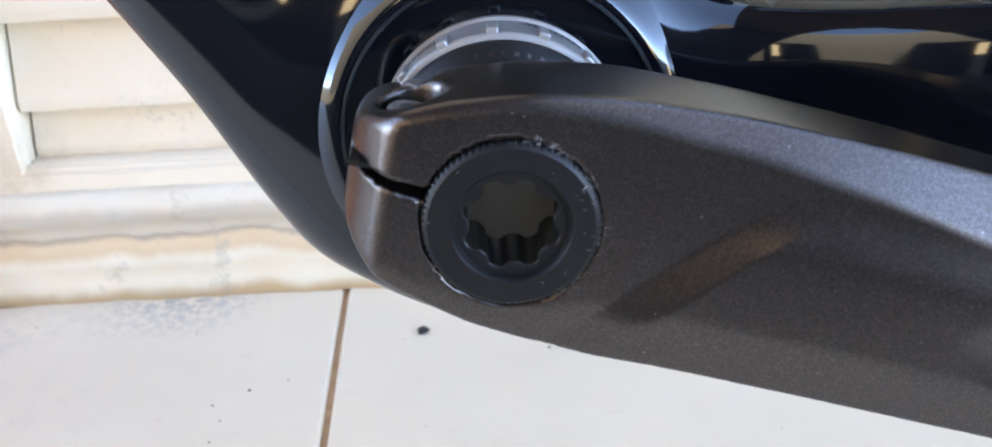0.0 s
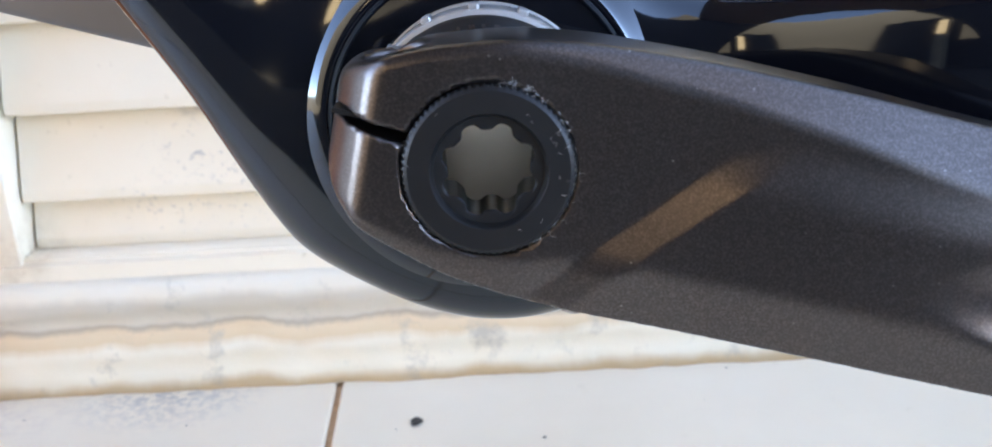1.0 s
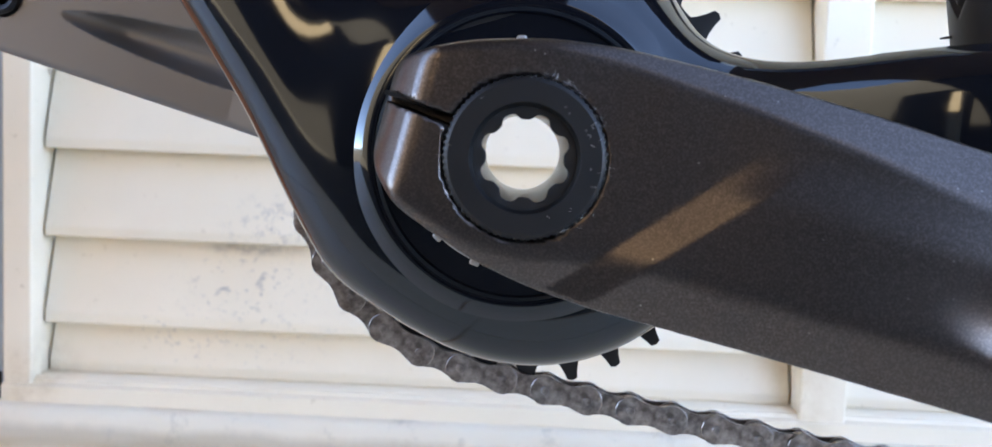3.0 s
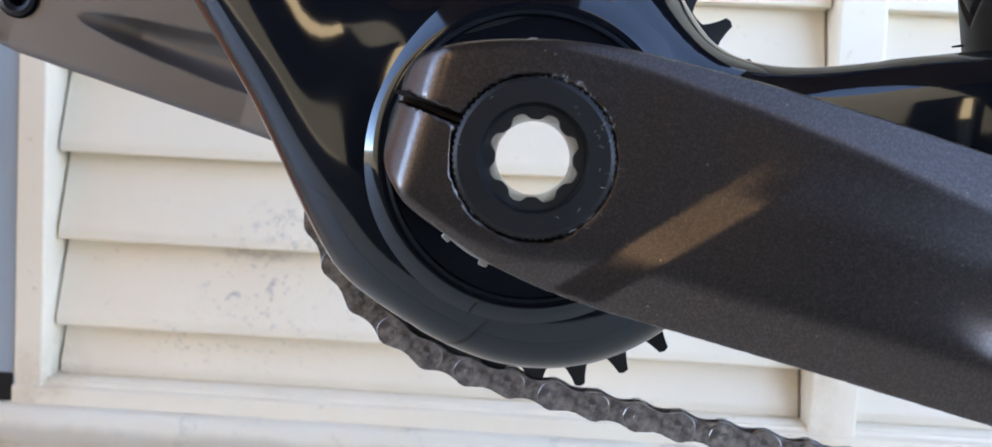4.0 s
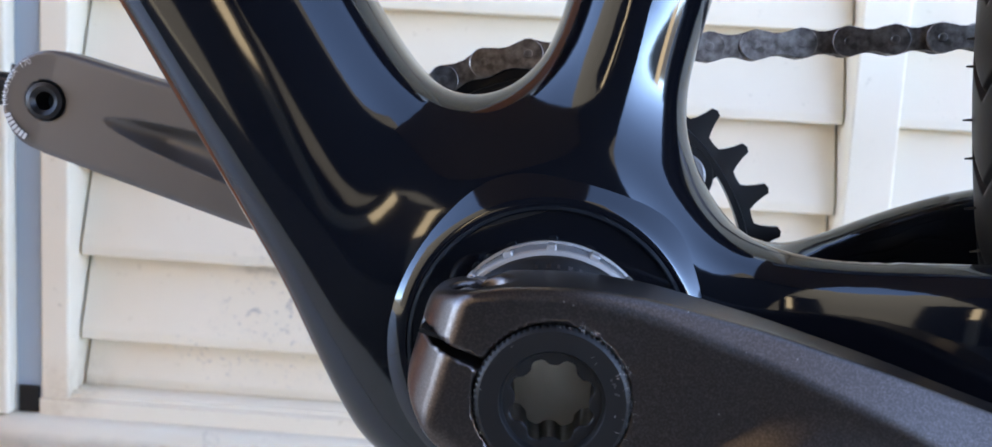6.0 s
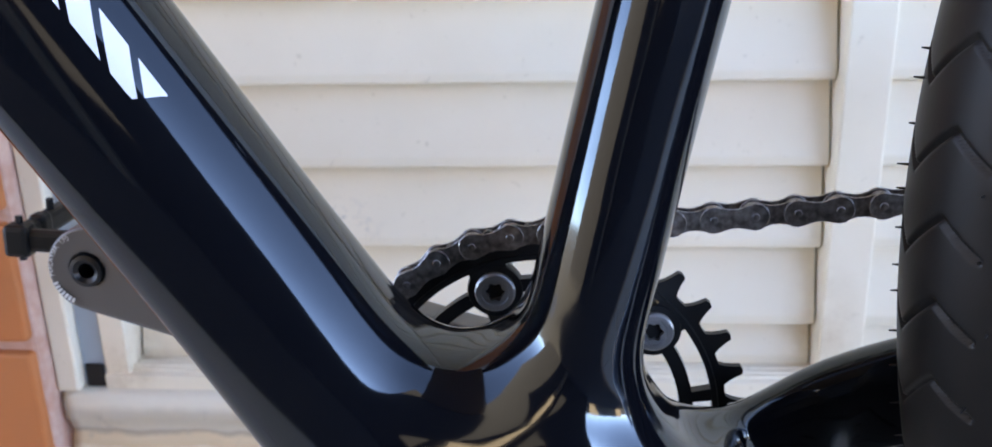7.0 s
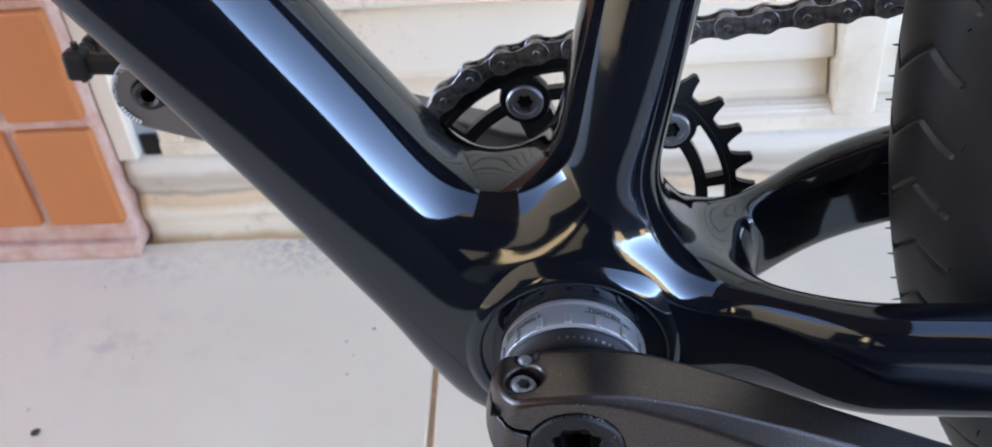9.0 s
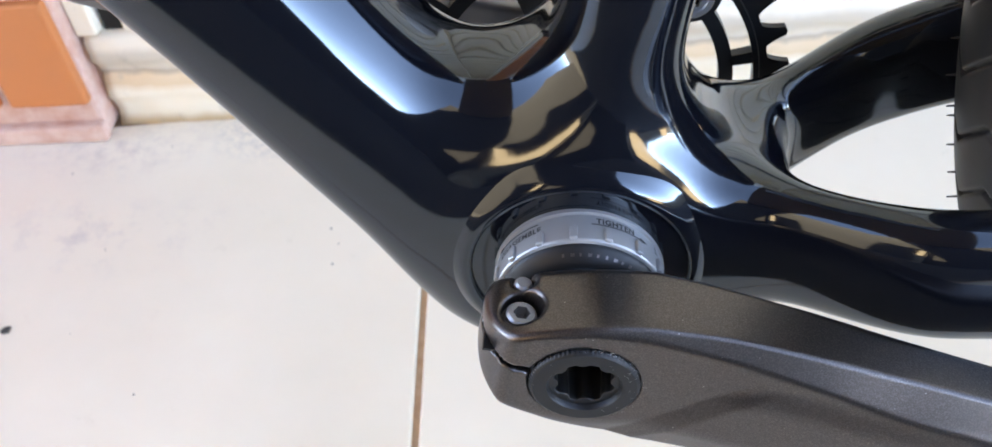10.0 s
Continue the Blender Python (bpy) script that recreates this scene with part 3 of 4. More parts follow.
def left_arm_field(X, Y, Z):
    u, v = arm_uv(X, Z)
    top, low, outer, inner = ARM_TOP(u), ARM_LOW(u), ARM_OUT(u), ARM_IN(u)
    # slanting facet beyond the cap
    w = 0.75 * u - 0.66 * v
    outer = outer - 0.0014 * np.clip((w - 0.0206) / 0.0055, 0, 1) * (1 - smooth_step((v - 0.003) / 0.011))
    inner = np.interp(u, [-0.03, 0.015, 0.05, 0.12, 0.19], [-0.0468, -0.0468, -0.0530, -0.0660, -0.0715])
    scoop = np.hypot((u - 0.122) / 0.055, (v + 0.0035) / 0.0130)
    bowl = 0.0022 * smooth_step((1 - scoop) / 0.45)
    f = cut_soft(v - top, low - v, 0.003)
    f = cut_soft(f, outer + bowl - Y, 0.0022)
    f = cut_soft(f, (-0.0188 - u) * 0.78 + (outer - Y) * 0.63, 0.0018)
    f = cut_soft(f, Y - inner, 0.003)
    # bevels on the outer face
    bt, bl = BEVEL_TOP(u), BEVEL_LOW(u)
    f = cut_soft(f, ((v - (top - bt)) * 0.47 + (outer - Y) * 0.883), 0.0006)
    f = cut_soft(f, (((low + bl) - v) * 0.26 + (outer - Y) * 0.966), 0.0006)
    # rounded front end
    f = cut_soft(f, -0.0252 - u, 0.004)
    f = cut_soft(f, u - 0.187, 0.014)
    # bore and cap seat
    rad = np.hypot(X - 0.0009, Z - BB.z)
    f = np.maximum(f, -(rad - 0.0118))
    f = np.maximum(f, -np.maximum(rad - 0.01355, Y + 0.0640))
    # clamp slot
    f = np.maximum(f, -np.maximum(np.abs(v - 0.0035 + 0.10 * (u + 0.02)) - 0.00085, np.maximum(u + 0.008, Y + 0.0545)))
    # wells of the two clamp bolts
    for y, r, deep in ((-0.0580, 0.0048, 0.0095), (-0.0495, 0.0028, 0.0120)):
        well = np.maximum(np.hypot(u + 0.0165, Y - y) - r, deep - v)
        f = cut_soft(f, -well, 0.0012)
    # pedal eye
    f = np.maximum(f, -(np.hypot(u - 0.170, v) - 0.0070))
    return f


left_me = field_mesh("crank_arm", left_arm_field, (-0.032, -0.090, 0.185), (0.195, -0.043, 0.295), 0.0008)
left_arm = part("crank_arm", left_me, ANODIZED, bike, "dark bronze-black anodized crank arm")


def right_arm_field(X, Y, Z):
    u, v = arm_uv(X, Z, ARM_R)
    u = -u
    v = -v
    half = np.interp(u, [-0.03, 0.0, 0.03, 0.08, 0.17], [0.020, 0.0215, 0.0205, 0.0190, 0.0168])
    inner = np.interp(u, [0.0, 0.03, 0.09, 0.17], [0.0570, 0.0585, 0.0690, 0.0745])
    outer = np.interp(u, [0.0, 0.03, 0.09, 0.17], [0.0720, 0.0740, 0.0840, 0.0880])
    f = cut_soft(np.abs(v) - half, inner - Y, 0.0025)
    f = cut_soft(f, Y - outer, 0.004)
    f = cut_soft(f, -0.022 - u, 0.006)
    # round end about the pedal eye
    f = cut_soft(f, np.where(u > 0.168, np.hypot(u - 0.168, v) - 0.0168, -0.01), 0.001)
    # long scoop on the inner face
    half_scoop = 0.0074 * np.sqrt(np.clip((0.150 - u) / 0.05, 0, 1))
    depth = 0.0050 * np.clip(1 - (v / np.maximum(half_scoop, 1e-4)) ** 2, 0, 1) * np.clip((0.150 - u) / 0.02, 0, 1)
    f = np.maximum(f, (inner + depth) - Y)
    f = np.maximum(f, -(np.hypot(u - 0.170, v) - 0.0064))
    f = np.maximum(f, -(np.hypot(X, Z - BB.z) - 0.0118))
    return f


right_me = field_mesh("crank_arm", right_arm_field, (-0.195, 0.052, 0.235), (0.03, 0.092, 0.335), 0.0009)
right_arm = part("crank_arm", right_me, ARM_GREY, bike, "grey anodized crank arm on the chain side")
EYE = Vector((-0.170 * math.cos(ARM_R), 0, BB.z - 0.170 * math.sin(ARM_R)))


def arm_point(u, v, y):
    c, s_ = math.cos(ARM), math.sin(ARM)
    return Vector((u * c - v * s_, y, BB.z + u * s_ + v * c))


def build_left_fittings():
    """Cap, clamp bolts and stop plate of the left arm."""
    # splined cap
    bm = bmesh.new()
    teeth, lobes, steps = 76, 8, 304
    rows = []
    for k in range(steps):
        a = 2 * math.pi * k / steps
        saw = 0.5 + 0.5 * math.cos(a * teeth)
        lobe = 0.00690 + 0.00058 * math.tanh(1.6 * math.cos(lobes * a + math.pi)) / math.tanh(1.6)
        prof = [(lobe * 1.12, -0.0560), (lobe, -0.0669), (lobe + 0.0002, -0.0671), (0.0085, -0.0672), (0.0088, -0.0682), (0.0091, -0.0686),
                (0.0125, -0.0686), (0.0130, -0.0683), (0.01320 + 0.00030 * saw, -0.0677), (0.01325 + 0.00028 * saw, -0.0642), (0.0115, -0.0625), (0.0109, -0.0620), (0.0109, -0.0560)]
        rows.append([bm.verts.new((0.0009 + r * math.cos(a), y, BB.z + r * math.sin(a))) for r, y in prof])
    for k in range(steps):
        p, q = rows[k], rows[(k + 1) % steps]
        for i in range(len(p)):
            j = (i + 1) % len(p)
            bm.faces.new((p[i], p[j], q[j], q[i]))
    bmesh.ops.recalc_face_normals(bm, faces=bm.faces)
    sharp_smooth(part("arm_cap", bm, PLASTIC, left_arm, "black ribbed cap with an eight-lobed hole"), 30)

    # lint caught round the edge of the cap
    rng = random.Random(21)
    bm = bmesh.new()
    for k in range(110):
        a = radians(rng.uniform(-70, 85)) if k % 9 else radians(rng.uniform(95, 285))
        r = rng.gauss(0.0134, 0.0003) if k % 7 else rng.uniform(0.0097, 0.0130)
        y = -0.0680 if r > 0.0125 else -0.0687
        p = Vector((0.0009 + r * math.cos(a), y, BB.z + r * math.sin(a)))
        way = rng.uniform(0, 6.28)
        width = rng.uniform(0.00001, 0.000028)
        prev = None
        for i in range(rng.randint(3, 7)):
            d = Vector((math.cos(way), rng.uniform(-0.2, 0.15), math.sin(way)))
            side = Vector((-math.sin(way), 0, math.cos(way))) * width
            pair = [bm.verts.new(p + side), bm.verts.new(p - side), bm.verts.new(p + Vector((0, -width, 0)))]
            if prev:
                for m in range(3):
                    bm.faces.new((prev[m], prev[(m + 1) % 3], pair[(m + 1) % 3], pair[m]))
            prev = pair
            p = p + d * 0.00022
            way += rng.uniform(-0.9, 0.9)
    part("lint", bm, LINT, left_arm, "pale lint caught round the cap")["kind"] = "stuff"

    # clamp bolts, head and far end
    def bolt(u, y, v0, v1, r, socket, name, label):
        bm = bmesh.new()
        n = 48
        prof = [(r, v0), (r, v1 - 0.0006), (r - 0.0006, v1)]
        rings = []
        for k in range(n):
            a = 2 * math.pi * k / n
            h = socket / max(math.cos((a % (math.pi / 3)) - math.pi / 6), 0.5) * math.cos(math.pi / 6) if socket else 0.0002
            full = prof + [(h, v1), (h * 0.98, v1 - 0.0036 if socket else v1), (0.00005, v1 - 0.0038 if socket else v1)]
            rings.append([bm.verts.new(arm_point(u + rr * math.cos(a), vv, y + rr * math.sin(a))) for rr, vv in full])
        for k in range(n):
            p, q = rings[k], rings[(k + 1) % n]
            for i in range(len(p) - 1):
                bm.faces.new((p[i], p[i + 1], q[i + 1], q[i]))
        bmesh.ops.recalc_face_normals(bm, faces=bm.faces)
        sharp_smooth(part(name, bm, STEEL, left_arm, label), 30)
    bolt(-0.0165, -0.0580, 0.008, 0.0124, 0.0037, 0.0021, "clamp_bolt", "silver hex-socket clamp bolt")
    bolt(-0.0165, -0.0495, 0.008, 0.0136, 0.0022, 0.0, "bolt_end", "shiny end of the second clamp bolt")
    bm = bmesh.new()
    out = [(-0.0246, 0.0042), (-0.0244, 0.0048), (-0.0120, 0.0043), (-0.0120, 0.0037), (-0.0244, 0.0040)]
    a = [bm.verts.new(arm_point(u, v, -0.0640)) for u, v in out]
    b = [bm.verts.new(arm_point(u, v, -0.0500)) for u, v in out]
    bm.faces.new(a)
    bm.faces.new(b[::-1])
    for i in range(len(a)):
        j = (i + 1) % len(a)
        bm.faces.new((a[j], a[i], b[i], b[j]))
    bmesh.ops.recalc_face_normals(bm, faces=bm.faces)
    part("stop_plate", bm, PLASTIC, left_arm, "thin black stop plate in the clamp slot")


build_left_fittings()

# spindle and bearing cups
spindle = part("spindle", lathe([(0.0113, -0.0600), (0.0117, -0.0600), (0.0117, 0.071), (0.0113, 0.071)], BB, 96), TUBE_INSIDE, bike, "hollow steel spindle with a pale bore")
sharp_smooth(spindle)


def curved_text(text, size, angle, y, radius, parent, label, spacing=1.0):
    """Printed letters laid round the cup; angle is where the text's middle stands."""
    cu = bpy.data.curves.new("print", "FONT")
    cu.body, cu.size, cu.align_x, cu.space_character, cu.offset = text, size, "CENTER", spacing, 0.00006
    ob = bpy.data.objects.new("print", cu)
    scene.collection.objects.link(ob)
    bpy.context.view_layer.update()
    me = bpy.data.meshes.new_from_object(ob.evaluated_get(bpy.context.evaluated_depsgraph_get()))
    bpy.data.objects.remove(ob)
    for v in me.vertices:
        a = radians(angle) - v.co.x / radius
        yy = y + v.co.y
        v.co = (radius * math.cos(a), yy, BB.z + radius * math.sin(a))
    me.materials.clear()
    return part("lettering", me, INK, parent, label)


def build_cup(side):
    R = 0.0220
    prof = [(0.0165, -0.0290), (R + 0.0004, -0.0290), (R + 0.0004, -0.0312), (R - 0.0004, -0.0314), (R - 0.0004, -0.0318), (R, -0.0320),
            (R, -0.0400), (R - 0.0003, -0.0405), (R - 0.0009, -0.0407), (0.0165, -0.0407)]
    cup = part("bearing_cup", lathe([(r, y * side) for r, y in prof], BB, 128), SILVER, bike, "silver alloy bearing cup with raised grip bars")
    sharp_smooth(cup, 25)
    bar = bpy.data.meshes.new("grip_bar")
    bm = box((-0.0014, -0.0024, -0.0010), (0.0009, 0.0018, 0.0010), 0.0004, 2)
    bm.to_mesh(bar)
    bm.free()
    bar.materials.append(SILVER)
    for k in range(16):
        g = new("grip_bar", bar)
        g.parent = cup
        g.matrix_basis = Matrix.Translation(BB) @ Matrix.Rotation(-radians(1.5 + 22.5 * k), 4, "Y") @ Matrix.Translation((R, -0.0379 * side, 0))
    prof = [(0.0120, -0.0400), (R - 0.0010, -0.0400), (R - 0.0011, -0.0410), (R - 0.0016, -0.0417), (0.0178, -0.0440), (0.0164, -0.0447), (0.0150, -0.0470), (0.0120, -0.0470)]
    sharp_smooth(part("dust_collar", lathe([(r, y * side) for r, y in prof], BB, 96), PLASTIC, bike, "black dust collar between cup and arm"), 30)
    # faint marks printed on the collar
    rng = random.Random(8)
    for k in range(9):
        a = radians(100 - 6.5 * k)
        mark = box((-0.00003, -0.0004, -0.0002 - rng.random() * 0.0005), (0.00005, 0.0004, 0.0003), 0.00002, 1)
        ob = part("printed_mark", mark, ANODIZED, bike, "small dull printed mark")
        ob.matrix_basis = Matrix.Translation(BB) @ Matrix.Rotation(-a, 4, "Y") @ Matrix.Translation((R - 0.00285, -0.04285 * side, 0)) @ Matrix.Rotation(-0.85 * side, 4, "Z")
    return cup


rim_ring = [(0.0284, -0.022), (0.0284, -0.0300), (0.0287, -0.0309), (0.0294, -0.0315), (0.0303, -0.0317), (0.0313, -0.0314), (0.0325, -0.0307), (0.0338, -0.0297),
            (0.0352, -0.0286), (0.0366, -0.0275), (0.0380, -0.0262), (0.0384, -0.0250), (0.0384, -0.022)]
seal_ring = [(0.0200, -0.022), (0.0200, -0.0292), (0.0229, -0.0292), (0.0234, -0.0294), (0.0284, -0.0296), (0.0284, -0.022)]
for side in (1, -1):
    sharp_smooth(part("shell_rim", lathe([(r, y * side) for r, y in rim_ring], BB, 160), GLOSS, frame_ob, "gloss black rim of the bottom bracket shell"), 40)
    sharp_smooth(part("seal_ring", lathe([(r, y * side) for r, y in seal_ring], BB, 160), PLASTIC, frame_ob, "matt black ring round the bearing cup"), 40)
cup_left = build_cup(1)
build_cup(-1)
curved_text("TIGHTEN", 0.0024, 63, -0.0345, 0.02208, cup_left, "black lettering", 1.08)
curved_text("DISASSEMBLE", 0.0024, 133, -0.0356, 0.02208, cup_left, "black lettering", 1.08)
curved_text("L", 0.0028, 26, -0.0345, 0.02208, cup_left, "black letter")


def build_arrow(a0, a1, y, parent):
    """A curved black arrow on the cup."""
    bm = bmesh.new()
    rr, n = 0.02236, 14
    prev = None
    for i in range(n + 1):
        t = i / n
        a = radians(a0 + (a1 - a0) * t)
        w = 0.00016 if t < 0.8 else 0.0009 * (1 - t) / 0.2 + 0.00001
        pair = [bm.verts.new((rr * math.cos(a), y + d, BB.z + rr * math.sin(a))) for d in (-w, w)]
        if prev:
            bm.faces.new((prev[0], prev[1], pair[1], pair[0]))
        prev = pair
    part("arrow", bm, INK, parent, "printed black arrow")


build_arrow(80, 38, -0.0352, cup_left)
build_arrow(115, 155, -0.0332, cup_left)

# ---- chain side ----
RING_Y, TEETH = 0.052, 32
TOOTH0 = 15.0
BOLTS = (108.5, 41.7, 288.5, 221.7)


def polar(r, deg):
    a = radians(deg)
    return r * math.cos(a), BB.z + r * math.sin(a)


def sector(bm, r0, r1, a0, a1, y0, y1, steps):
    """A curved bar between two radii and two angles."""
    pts = [polar(r1, a0 + (a1 - a0) * i / steps) for i in range(steps + 1)] + [polar(r0, a1 + (a0 - a1) * i / steps) for i in range(steps + 1)]
    extrude_xz(pts, y0, y1, bm)


def build_chainring():
    ring = bmesh.new()
    # rim with teeth
    step = 360 / TEETH
    outer = []
    for k in range(TEETH):
        c = TOOTH0 + k * step
        for da, r in ((-5.2, 0.0607), (-3.6, 0.0609), (-2.6, 0.0626), (-1.75, 0.0650), (-1.25, 0.0673), (0.0, 0.0678), (1.25, 0.0673), (1.75, 0.0650), (2.6, 0.0626), (3.6, 0.0609), (5.2, 0.0607)):
            outer.append((c + da, r))
    va = [[ring.verts.new((*polar(r, a)[:1], y, polar(r, a)[1])) for a, r in outer] for y in (RING_Y - 0.0012, RING_Y + 0.0012)]
    vi = [[ring.verts.new((polar(0.0565, a)[0], y, polar(0.0565, a)[1])) for a, r in outer] for y in (RING_Y - 0.0014, RING_Y + 0.0014)]
    n = len(outer)
    for i in range(n):
        j = (i + 1) % n
        ring.faces.new((va[0][i], va[0][j], vi[0][j], vi[0][i]))
        ring.faces.new((va[1][j], va[1][i], vi[1][i], vi[1][j]))
        ring.faces.new((va[0][j], va[0][i], va[1][i], va[1][j]))
        ring.faces.new((vi[0][i], vi[0][j], vi[1][j], vi[1][i]))
    # raised inner edge of the rim
    lathe([(0.0562, -0.0022), (0.0580, -0.0022), (0.0584, -0.0012), (0.0584, 0.0014), (0.0562, 0.0014)], BB + Vector((0, RING_Y, 0)), 128, bm=ring)
    # inner band, bridges and bolt tabs
    y0, y1 = RING_Y - 0.0020, RING_Y + 0.0016
    for k, b in enumerate(BOLTS):
        nxt = BOLTS[(k - 1) % 4]
        gap = (nxt - b) % 360
        sector(ring, 0.0455, 0.0500, b, b + gap, y0, y1, 24)
        for t in (0.0, 0.29, 0.5, 0.71):
            a = b + gap * t
            w = 6.5 if t == 0.0 else 2.2
            sector(ring, 0.0492, 0.0570, a - w, a + w, y0, y1, 4)
        x, z = polar(0.048, b)
        lathe([(0.0040, -0.0024), (0.0088, -0.0024), (0.0092, -0.0014), (0.0092, 0.0018), (0.0040, 0.0018)], (x, RING_Y, z), 32, bm=ring)
    bmesh.ops.recalc_face_normals(ring, faces=ring.faces)
    ring_ob = sharp_smooth(part("chainring", ring, SATIN_BLACK, bike, "black toothed chainring"), 30)
    # bolts
    for b in BOLTS:
        x, z = polar(0.048, b)
        bm = bmesh.new()
        n = 48
        rings = []
        for i in range(n):
            a = 2 * math.pi * i / n
            star = 0.0029 + 0.0004 * math.cos(6 * a)
            prof = [(0.0066, 0.002), (0.0066, -0.0036), (0.0060, -0.0042), (0.0046, -0.0042), (0.0043, -0.0036), (star, -0.0036), (star, 0.0000), (0.0001, 0.0005)]
            rings.append([bm.verts.new((x + r * math.cos(a), RING_Y + y, z + r * math.sin(a))) for r, y in prof])
        for i in range(n):
            p, q = rings[i], rings[(i + 1) % n]
            for j in range(len(p) - 1):
                bm.faces.new((p[j], p[j + 1], q[j + 1], q[j]))
        bmesh.ops.recalc_face_normals(bm, faces=bm.faces)
        sharp_smooth(part("chainring_bolt", bm, STEEL, ring_ob, "grey steel chainring bolt with a star socket"), 30)
    # spider of the right arm
    bm = bmesh.new()
    for b in BOLTS:
        x0, z0 = polar(0.014, b - 24)
        x1, z1 = polar(0.014, b + 24)
        x2, z2 = polar(0.055, b + 7)
        x3, z3 = polar(0.055, b - 7)
        extrude_xz([(x0, z0), (x3, z3), (x2, z2), (x1, z1)], RING_Y + 0.0022, RING_Y + 0.0085, bm)
    lathe([(0.0120, 0.0022), (0.0210, 0.0022), (0.0210, 0.0120), (0.0120, 0.0120)], BB + Vector((0, RING_Y, 0)), 48, bm=bm)
    bmesh.ops.recalc_face_normals(bm, faces=bm.faces)
    part("spider", bm, ANODIZED, right_arm, "dark four-armed spider")


build_chainring()

PITCH = 0.0127


def chain_pins():
    """Pins from the rear end of the upper run, round the ring, to the end of the lower run."""
    ring = [98.9 + 11.25 * k for k in range(15)]
    pts = [Vector((polar(0.0648, a)[0], 0, polar(0.0648, a)[1])) for a in ring]
    up = Vector((math.cos(radians(5.2)), 0, math.sin(radians(5.2))))
    top = [pts[0] + up * PITCH * k for k in range(26, 0, -1)]
    low = []
    p, ang = pts[-1], -14.0
    for k in range(28):
        ang = ang + (-7.5 - ang) * 0.16
        p = p + Vector((math.cos(radians(ang)), 0, math.sin(radians(ang)))) * PITCH
        low.append(p)
    return top + pts + low


def plate_outline(r, waist):
    pts = []
    n = 10
    for i in range(n + 1):
        a = radians(-115 + 230 * i / n)
        pts.append((PITCH / 2 + r * math.cos(a), r * math.sin(a)))
    pts.append((PITCH / 2 - 0.0052, waist))
    pts.append((-PITCH / 2 + 0.0052, waist))
    for i in range(n + 1):
        a = radians(65 + 230 * i / n)
        pts.append((-PITCH / 2 + r * math.cos(a), r * math.sin(a)))
    pts.append((-PITCH / 2 + 0.0052, -waist))
    pts.append((PITCH / 2 - 0.0052, -waist))
    return pts


def link_mesh(outer):
    bm = bmesh.new()
    o = plate_outline(0.00435, 0.0031)
    for y in ((-0.0029, 0.0029) if outer else (-0.0019, 0.0019)):
        extrude_xz(o, y - 0.00045, y + 0.00045, bm)
    bmesh.ops.recalc_face_normals(bm, faces=bm.faces)
    bmesh.ops.bevel(bm, geom=[e for e in bm.edges if abs(e.verts[0].co.y - e.verts[1].co.y) < 1e-6], offset=0.0002, segments=1, affect="EDGES")
    for x in (-PITCH / 2, PITCH / 2):
        if outer:
            lathe([(0.0001, -0.0037), (0.0011, -0.0037), (0.0013, -0.0034), (0.0017, -0.0034), (0.0018, -0.0030), (0.0018, 0.0032), (0.0001, 0.0036)], (x, 0, 0), 16, closed=False, bm=bm)
        else:
            lathe([(0.0018, -0.0016), (0.0038, -0.0016), (0.0038, 0.0016), (0.0018, 0.0016)], (x, 0, 0), 16, bm=bm)
    me = bpy.data.meshes.new("chain_link")
    bm.to_mesh(me)
    bm.free()
    me.materials.append(CHAIN)
    return me


def build_chain():
    pins = chain_pins()
    bm = bmesh.new()
    for p in pins[1:-1]:
        lathe([(0.0012, -0.0016), (0.0037, -0.0016), (0.0037, 0.0016), (0.0012, 0.0016)], (p.x, RING_Y, p.z), 12, bm=bm)
    chain = part("chain", bm, CHAIN, bike, "grey-brown steel roller chain")
    meshes = link_mesh(True), link_mesh(False)
    for k in range(len(pins) - 1):
        a, b = pins[k], pins[k + 1]
        d = a - b
        ob = new("chain_link", meshes[k % 2])
        ob.parent = chain
        m = (a + b) / 2
        ob.matrix_basis = pose(m.x, RING_Y, m.z, 0, -math.degrees(math.atan2(d.z, d.x)), 0)


build_chain()


